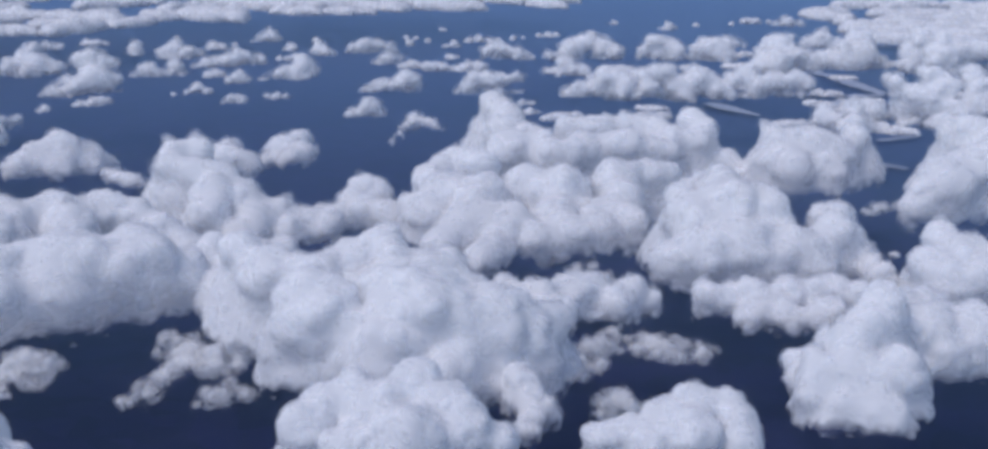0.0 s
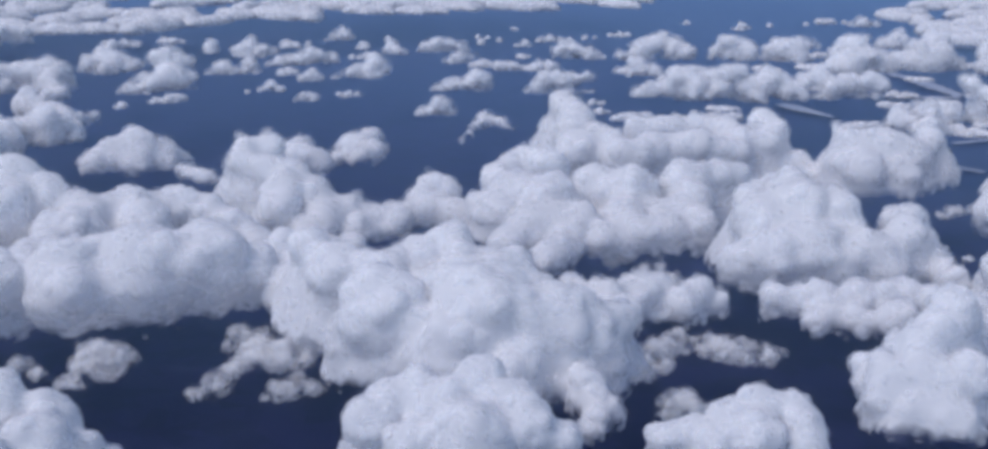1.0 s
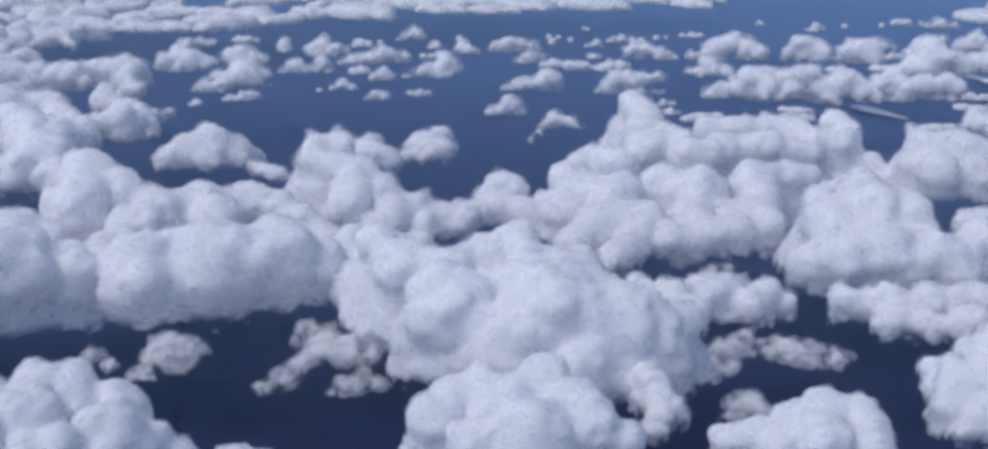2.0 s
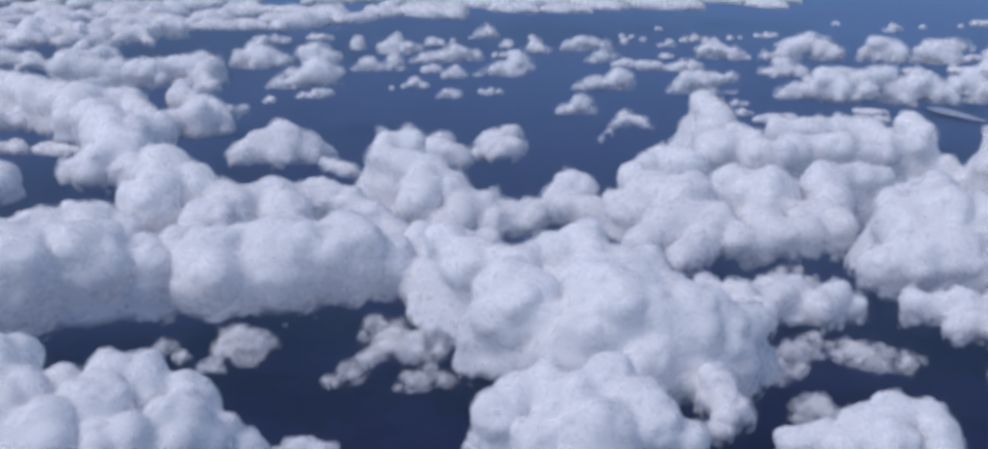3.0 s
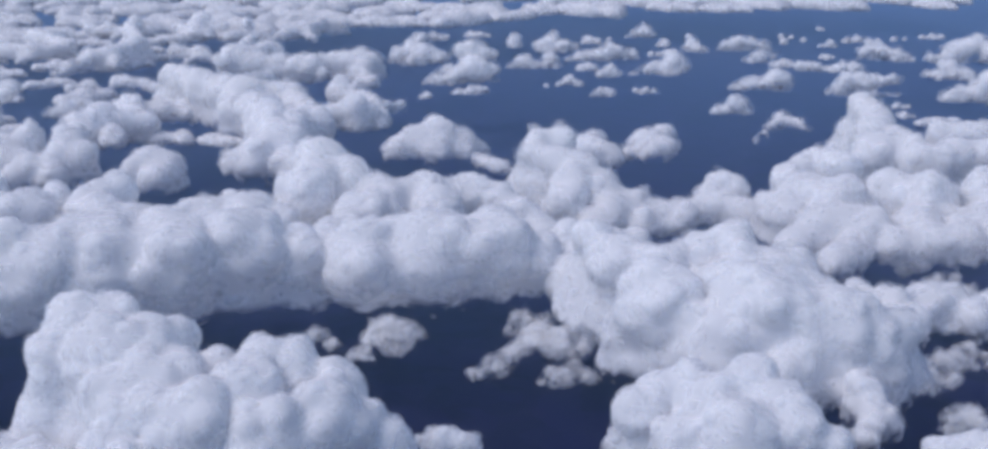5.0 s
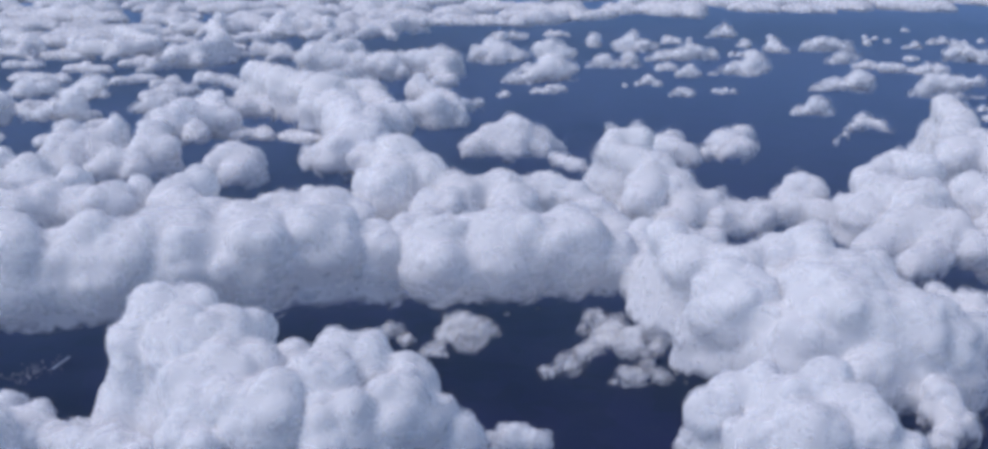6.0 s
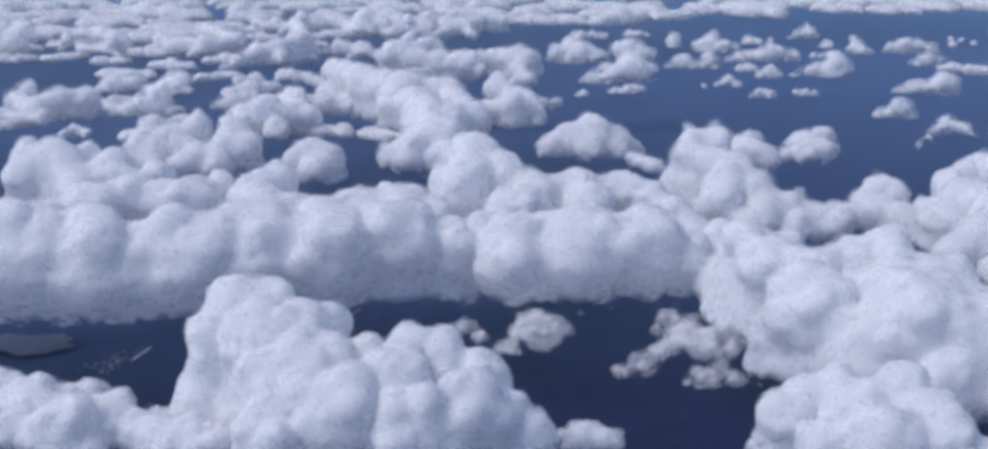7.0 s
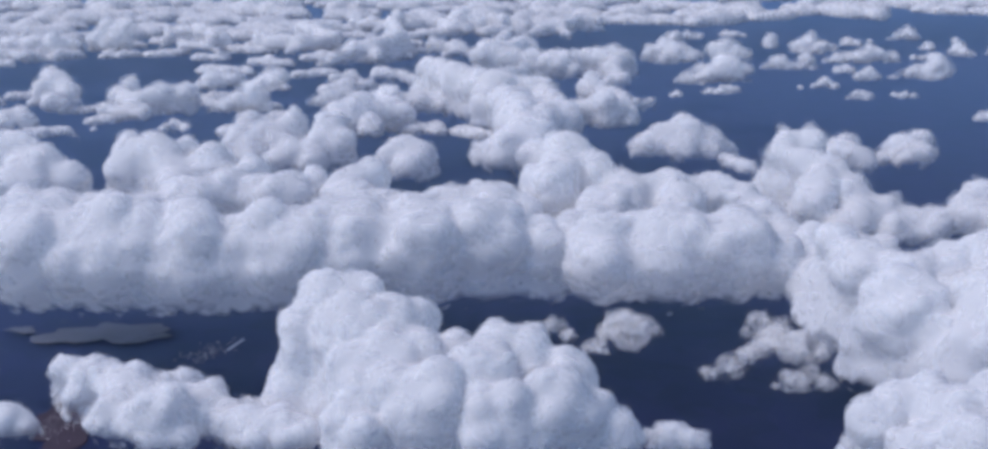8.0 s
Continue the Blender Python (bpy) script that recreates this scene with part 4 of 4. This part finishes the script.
cumulus("small_cloud", "small flat-based white cumulus over dark land", 1.19, [(-374, 2199, 89, 5.3), (-360, 2203, 87, 6.6), (-346, 2209, 86, 5.3)], group="small scattered clouds", ragged=True, veils=2.5, flat=1.2)
cumulus("cloud_scrap", "thin torn scrap of mist drifting low between clouds", 2.25, [(-365, 1008, 76, 11.8), (-361, 1030, 73, 6.5)], group="cloud scraps", ragged=True, thin=True, base=58.0, veils=1.8)
cumulus("cloud_scrap", "thin torn scrap of mist drifting low between clouds", 1.98, [(-384, 1034, 75, 6.6)], group="cloud scraps", ragged=True, thin=True, base=58.0, veils=1.8)
cumulus("cloud_scrap", "thin torn scrap of mist drifting low between clouds", 1.38, [(-388, 986, 66, 4.6)], group="cloud scraps", ragged=True, thin=True, base=58.0, veils=1.8)
cumulus("cloud_scrap", "thin torn scrap of mist drifting low between clouds", 1.31, [(-393, 1020, 71, 4.4)], group="cloud scraps", ragged=True, thin=True, base=58.0, veils=1.8)
cumulus("cloud_scrap", "thin torn scrap of mist drifting low between clouds", 1.66, [(-439, 1014, 70, 5.5)], group="cloud scraps", ragged=True, thin=True, base=58.0, veils=1.8)
cumulus("cloud_scrap", "thin torn scrap of mist drifting low between clouds", 1.20, [(-422, 1005, 65, 4.0)], group="cloud scraps", ragged=True, thin=True, base=58.0, veils=1.8)
cumulus("cloud_scrap", "thin torn scrap of mist drifting low between clouds", 1.62, [(57, 1344, 72, 6.0), (70, 1353, 72, 4.8)], group="cloud scraps", ragged=True, thin=True, base=58.0, veils=2.2)
cumulus("cloud_scrap", "thin torn scrap of mist drifting low between clouds", 2.28, [(88, 1315, 70, 7.6)], group="cloud scraps", ragged=True, thin=True, base=58.0, veils=2.2)
cumulus("cloud_scrap", "thin torn scrap of mist drifting low between clouds", 1.52, [(113, 1311, 66, 5.1)], group="cloud scraps", ragged=True, thin=True, base=58.0, veils=2.2)
cumulus("cloud_scrap", "thin torn scrap of mist drifting low between clouds", 1.82, [(467, 1594, 68, 6.1)], group="cloud scraps", ragged=True, thin=True, base=58.0, veils=2.8)
cumulus("cloud_scrap", "thin torn scrap of mist drifting low between clouds", 1.37, [(486, 1608, 68, 4.6)], group="cloud scraps", ragged=True, thin=True, base=58.0, veils=2.8)
cumulus("cloud_scrap", "thin torn scrap of mist drifting low between clouds", 1.21, [(450, 1587, 65, 4.0)], group="cloud scraps", ragged=True, thin=True, base=58.0, veils=2.7)
cumulus("cloud_scrap", "thin torn scrap of mist drifting low between clouds", 1.29, [(384, 1344, 70, 4.3)], group="cloud scraps", ragged=True, thin=True, base=58.0, veils=2.3)
cumulus("cloud_scrap", "thin torn scrap of mist drifting low between clouds", 1.65, [(386, 1319, 68, 5.5)], group="cloud scraps", ragged=True, thin=True, base=58.0, veils=2.3)
cumulus("cloud_scrap", "thin torn scrap of mist drifting low between clouds", 0.79, [(426, 1382, 73, 2.6)], group="cloud scraps", ragged=True, thin=True, base=58.0, veils=2.4)
cumulus("ragged_cloud", "ragged white cumulus with fraying misty edges", 3.50, [(259, 1681, 104, 14.6), (289, 1665, 104, 17.1), (310, 1649, 97, 13.0), (269, 1639, 96, 13.0)], group="ragged clouds", ragged=True, veils=2.4)
cumulus("small_cloud", "small flat-based white cumulus over dark land", 1.44, [(-664, 2117, 85, 5.4), (-657, 2120, 86, 6.8), (-651, 2123, 86, 6.8), (-644, 2126, 87, 8.1), (-638, 2129, 87, 8.1), (-631, 2133, 88, 8.1), (-625, 2137, 89, 6.8), (-619, 2141, 90, 5.4)], group="small scattered clouds", ragged=True, veils=2.5, flat=1.2)
cumulus("small_cloud", "small flat-based white cumulus over dark land", 1.18, [(-699, 2076, 86, 6.7), (-705, 2067, 84, 4.7)], group="small scattered clouds", ragged=True, veils=2.4, flat=1.2)
cumulus("ragged_cloud", "ragged white cumulus with fraying misty edges", 1.79, [(-701, 1894, 101, 8.0), (-711, 1870, 98, 7.1), (-688, 1929, 101, 4.8)], group="ragged clouds", ragged=True, veils=2.2)
cumulus("cloud_scrap", "thin torn scrap of mist drifting low between clouds", 1.57, [(89, 991, 66, 5.2)], group="cloud scraps", ragged=True, thin=True, base=58.0, veils=1.7)
cumulus("cloud_scrap", "thin torn scrap of mist drifting low between clouds", 0.79, [(97, 1006, 66, 2.6)], group="cloud scraps", ragged=True, thin=True, base=58.0, veils=1.7)
cumulus("small_cloud", "small flat-based white cumulus over dark land", 1.43, [(-89, 2844, 88, 8.6), (-105, 2843, 85, 5.2)], group="small scattered clouds", ragged=True, veils=3.2, flat=1.2)
cumulus("small_cloud", "small flat-based white cumulus over dark land", 1.26, [(-90, 2674, 86, 7.3), (-78, 2678, 87, 4.9)], group="small scattered clouds", ragged=True, veils=3.0, flat=1.2)
cumulus("small_cloud", "small flat-based white cumulus over dark land", 1.10, [(44, 2172, 87, 6.6), (60, 2174, 87, 4.0)], group="small scattered clouds", ragged=True, veils=2.4, flat=1.2)
cumulus("small_cloud", "small flat-based white cumulus over dark land", 1.07, [(53, 2104, 86, 6.4), (68, 2106, 84, 3.9)], group="small scattered clouds", ragged=True, veils=2.3, flat=1.2)
cumulus("small_cloud", "small flat-based white cumulus over dark land", 1.30, [(-196, 2953, 87, 6.2)], group="small scattered clouds", ragged=True, veils=3.3, flat=1.2)
cumulus("small_cloud", "small flat-based white cumulus over dark land", 1.28, [(-146, 2916, 85, 6.2)], group="small scattered clouds", ragged=True, veils=3.2, flat=1.2)
cumulus("small_cloud", "small flat-based white cumulus over dark land", 0.93, [(-175, 2955, 85, 4.5)], group="small scattered clouds", ragged=True, veils=3.3, flat=1.2)
cumulus("small_cloud", "small flat-based white cumulus over dark land", 1.26, [(115, 3024, 87, 7.3), (94, 3022, 86, 5.5), (136, 3027, 87, 5.5)], group="small scattered clouds", ragged=True, veils=3.4, flat=1.2)
cumulus("small_cloud", "small flat-based white cumulus over dark land", 1.30, [(37, 2956, 88, 6.2)], group="small scattered clouds", ragged=True, veils=3.3, flat=1.2)
cumulus("small_cloud", "small flat-based white cumulus over dark land", 1.11, [(3, 2951, 85, 5.3)], group="small scattered clouds", ragged=True, veils=3.3, flat=1.2)
cumulus("small_cloud", "small flat-based white cumulus over dark land", 0.93, [(58, 2960, 89, 4.5)], group="small scattered clouds", ragged=True, veils=3.3, flat=1.2)
cumulus("small_cloud", "small flat-based white cumulus over dark land", 1.59, [(401, 3185, 90, 11.5), (384, 3188, 85, 5.8), (421, 3204, 85, 5.8)], group="small scattered clouds", ragged=True, veils=3.6, flat=1.2)
cumulus("small_cloud", "small flat-based white cumulus over dark land", 1.13, [(283, 3279, 86, 6.9), (269, 3286, 83, 4.0)], group="small scattered clouds", ragged=True, veils=3.7, flat=1.2)
cumulus("small_cloud", "small flat-based white cumulus over dark land", 2.05, [(594, 3277, 92, 9.8), (625, 3283, 94, 9.9)], group="small scattered clouds", ragged=True, veils=3.7, flat=1.2)
cumulus("small_cloud", "small flat-based white cumulus over dark land", 1.23, [(563, 3273, 87, 5.9)], group="small scattered clouds", ragged=True, veils=3.7, flat=1.2)
cumulus("small_cloud", "small flat-based white cumulus over dark land", 1.23, [(656, 3286, 91, 5.9)], group="small scattered clouds", ragged=True, veils=3.7, flat=1.2)
cumulus("small_cloud", "small flat-based white cumulus over dark land", 2.29, [(692, 3240, 97, 15.6), (669, 3238, 91, 7.8), (723, 3243, 93, 9.7)], group="small scattered clouds", ragged=True, veils=3.7, flat=1.2)
cumulus("small_cloud", "small flat-based white cumulus over dark land", 1.21, [(472, 3218, 90, 5.8)], group="small scattered clouds", ragged=True, veils=3.6, flat=1.2)
cumulus("small_cloud", "small flat-based white cumulus over dark land", 0.98, [(-127, 3121, 84, 4.7), (-118, 3122, 84, 4.7)], group="small scattered clouds", ragged=True, veils=3.5, flat=1.2)
cumulus("small_cloud", "small flat-based white cumulus over dark land", 1.46, [(53, 1910, 89, 7.0), (40, 1891, 86, 7.0)], group="small scattered clouds", ragged=True, veils=2.1, flat=1.2)
cumulus("small_cloud", "small flat-based white cumulus over dark land", 1.70, [(-847, 2800, 88, 8.8), (-826, 2798, 88, 8.8), (-808, 2807, 86, 7.0)], group="small scattered clouds", ragged=True, veils=3.2, flat=1.2)
cumulus("small_cloud", "small flat-based white cumulus over dark land", 2.15, [(-905, 2720, 91, 10.4), (-880, 2730, 88, 8.6), (-922, 2691, 91, 12.0)], group="small scattered clouds", ragged=True, veils=3.2, flat=1.2)
cumulus("small_cloud", "small flat-based white cumulus over dark land", 1.63, [(-505, 2420, 88, 8.8), (-493, 2419, 87, 7.3), (-514, 2410, 87, 7.3)], group="small scattered clouds", ragged=True, veils=2.7, flat=1.2)
cumulus("small_cloud", "small flat-based white cumulus over dark land", 1.50, [(-394, 2639, 87, 7.8), (-407, 2626, 86, 6.2), (-375, 2630, 87, 7.7)], group="small scattered clouds", ragged=True, veils=3.0, flat=1.2)
cumulus("small_cloud", "small flat-based white cumulus over dark land", 1.59, [(-38, 2929, 88, 8.8), (-17, 2923, 86, 7.1), (-58, 2919, 86, 7.0)], group="small scattered clouds", ragged=True, veils=3.2, flat=1.2)
cumulus("small_cloud", "small flat-based white cumulus over dark land", 1.71, [(-157, 2550, 89, 9.3), (-139, 2551, 87, 7.7), (-175, 2548, 87, 7.7)], group="small scattered clouds", ragged=True, veils=2.8, flat=1.2)
cumulus("cumulus_tower", "towering white cumulus with cauliflower-like billowing tops", 3.60, [(-799, 1663, 122, 31.7), (-722, 1584, 120, 28.3), (-715, 1638, 118, 27.4), (-740, 1518, 104, 19.5), (-683, 1478, 104, 20.4), (-643, 1463, 106, 20.0)], veils=2.2, group="towering clouds")
cumulus("ragged_cloud", "ragged white cumulus with fraying misty edges", 3.40, [(-1012, 1608, 118, 23.6), (-1019, 1693, 115, 20.7), (-1022, 1569, 112, 19.7), (-968, 1648, 108, 16.4)], ragged=True, veils=2.2, group="ragged clouds")
cumulus("ragged_cloud", "ragged white cumulus with fraying misty edges", 3.90, [(-1064, 2100, 125, 22.3), (-1064, 2249, 120, 23.5), (-927, 2129, 115, 19.8)], ragged=True, veils=2.4, group="ragged clouds")
cumulus("ragged_cloud", "ragged white cumulus with fraying misty edges", 3.60, [(-787, 1928, 112, 19.8), (-732, 1892, 106, 15.5), (-673, 1801, 102, 12.8)], ragged=True, veils=2.4, group="ragged clouds")
cumulus("ragged_cloud", "ragged white cumulus with fraying misty edges", 2.20, [(240, 948, 104, 19.5), (270, 997, 106, 20.4), (312, 1046, 110, 22.5), (356, 1073, 112, 22.1)], ragged=True, veils=1.5, group="ragged clouds")
cumulus("ragged_cloud", "ragged white cumulus with fraying misty edges", 2.80, [(348, 1271, 108, 19.1), (354, 1374, 112, 20.4), (365, 1215, 100, 12.3)], ragged=True, veils=2.0, group="ragged clouds")
cumulus("ragged_cloud", "ragged white cumulus with fraying misty edges", 3.00, [(263, 1421, 112, 19.4), (233, 1497, 114, 18.8), (232, 1397, 104, 13.6)], ragged=True, veils=2.0, group="ragged clouds")
cumulus("ragged_cloud", "ragged white cumulus with fraying misty edges", 2.40, [(-246, 1167, 118, 25.8), (-240, 1112, 108, 19.1), (-219, 1121, 110, 19.2)], ragged=True, veils=1.8, group="ragged clouds")
cumulus("cloud_scrap", "thin torn scrap of mist drifting low between clouds", 1.70, [(-268, 1077, 76, 8.3), (-248, 1052, 75, 8.2), (-225, 1037, 74, 10.4), (-211, 1059, 76, 8.9), (-263, 1023, 70, 5.6)], ragged=True, thin=True, base=58.0, veils=1.8, group="cloud scraps")
cumulus("cloud_scrap", "thin torn scrap of mist drifting low between clouds", 1.60, [(-206, 989, 66, 7.7), (-217, 980, 66, 6.1), (-194, 993, 66, 5.4)], ragged=True, thin=True, base=58.0, veils=1.8, group="cloud scraps")
cumulus("cloud_scrap", "thin torn scrap of mist drifting low between clouds", 1.60, [(-272, 987, 66, 7.0), (-267, 1007, 67, 5.2), (-279, 974, 65, 4.6)], ragged=True, thin=True, base=58.0, veils=1.8, group="cloud scraps")
cumulus("cloud_scrap", "thin torn scrap of mist drifting low between clouds", 1.70, [(124, 1099, 74, 7.4), (149, 1082, 72, 8.9), (176, 1081, 70, 7.4), (140, 1100, 74, 6.1)], ragged=True, thin=True, base=58.0, veils=1.8, group="cloud scraps")
cumulus("cloud_scrap", "thin torn scrap of mist drifting low between clouds", 1.70, [(96, 1093, 76, 8.9), (78, 1057, 75, 7.9), (61, 1031, 74, 7.7)], ragged=True, thin=True, base=58.0, veils=1.8, group="cloud scraps")
cumulus("cloud_scrap", "thin torn scrap of mist drifting low between clouds", 1.60, [(100, 981, 68, 7.4), (87, 964, 67, 5.5)], ragged=True, thin=True, base=58.0, veils=1.8, group="cloud scraps")

# ---- the field of flat clouds towards the horizon ----
def far_clouds():
    rng = np.random.default_rng(21)
    kinds = []
    for k in range(7):
        lobes = []
        x = -60.0
        while x < 60:
            r = rng.uniform(7, 15) * (1.0 - 0.35 * abs(x) / 60)
            lobes.append((x, rng.uniform(-22, 22), BASE + r * rng.uniform(0.4, 1.0 + 0.5 * (k % 3 == 0)), r))
            x += r * 0.85
        kinds.append(cumulus("far_cloud", "low flat-based white cumulus in a far cloud field", 9.0, lobes, veils=3.5, group="far clouds"))
    rows, first = np.arange(2960.0, 4000.0, 100.0), True
    spots = []
    for d in rows:
        az = -22.0
        while az < 49.0:
            az += math.degrees(rng.uniform(110, 220) / d)
            edge = np.interp(az, (-24, -13.5, -13, -3.6, -3.0, 2.2, 8, 12.7, 20, 26, 56), (3000, 3080, 4100, 4100, 3640, 3540, 3440, 3250, 3120, 3000, 2960))
            if d + rng.uniform(-60, 60) > edge and rng.random() < 0.88:
                a = radians(az)
                spots.append((-d * math.sin(a), d * math.cos(a), rng.uniform(-0.7, 0.7) + a, rng.uniform(0.9, 1.6)))
    # low patches between the larger clouds of the nearer field
    clear = [(43.3, 2517.0, 190.0), (42.0, 1915.0, 120.0), (28.1, 2036.0, 110.0), (46.0, 2250.0, 90.0), (34.5, 2300.0, 70.0)]
    clear += [(-11.5, 2230.0, 90.0), (-15.0, 2480.0, 80.0), (-16.0, 1780.0, 90.0), (-5.0, 2080.0, 60.0), (-9.0, 2560.0, 50.0), (-7.2, 2950.0, 60.0)]
    for i in range(360):
        right = i % 3 == 2
        az, d = (rng.uniform(-20.0, -2.0), rng.uniform(2080.0, 2850.0)) if right else (rng.uniform(27.0, 49.0), rng.uniform(1850.0, 3050.0))
        if 0 < az < 30 and d > 2350 or -8 < az < 0 and d > 2650:
            continue
        x, y = -d * math.sin(radians(az)), d * math.cos(radians(az))
        if any(math.hypot(x + g * math.sin(radians(b)), y - g * math.cos(radians(b))) < w for b, g, w in clear):
            continue
        if any(math.hypot(x - p[0], y - p[1]) < 84 for p in spots):
            continue
        spots.append((x, y, rng.uniform(-0.6, 0.6) + radians(az), rng.uniform(0.4, 0.65) if right else rng.uniform(0.55, 0.95)))
    for i, (x, y, turn, size) in enumerate(spots):
        m = Matrix.Translation((x, y, BASE)) @ Matrix.Rotation(turn, 4, "Z") @ Matrix.Diagonal((size, size, size, 1))
        if i < len(kinds):
            kinds[i].matrix_basis = m
        else:
            copy_thing(kinds[i % len(kinds)], m).scale = (size, size, size)


far_clouds()
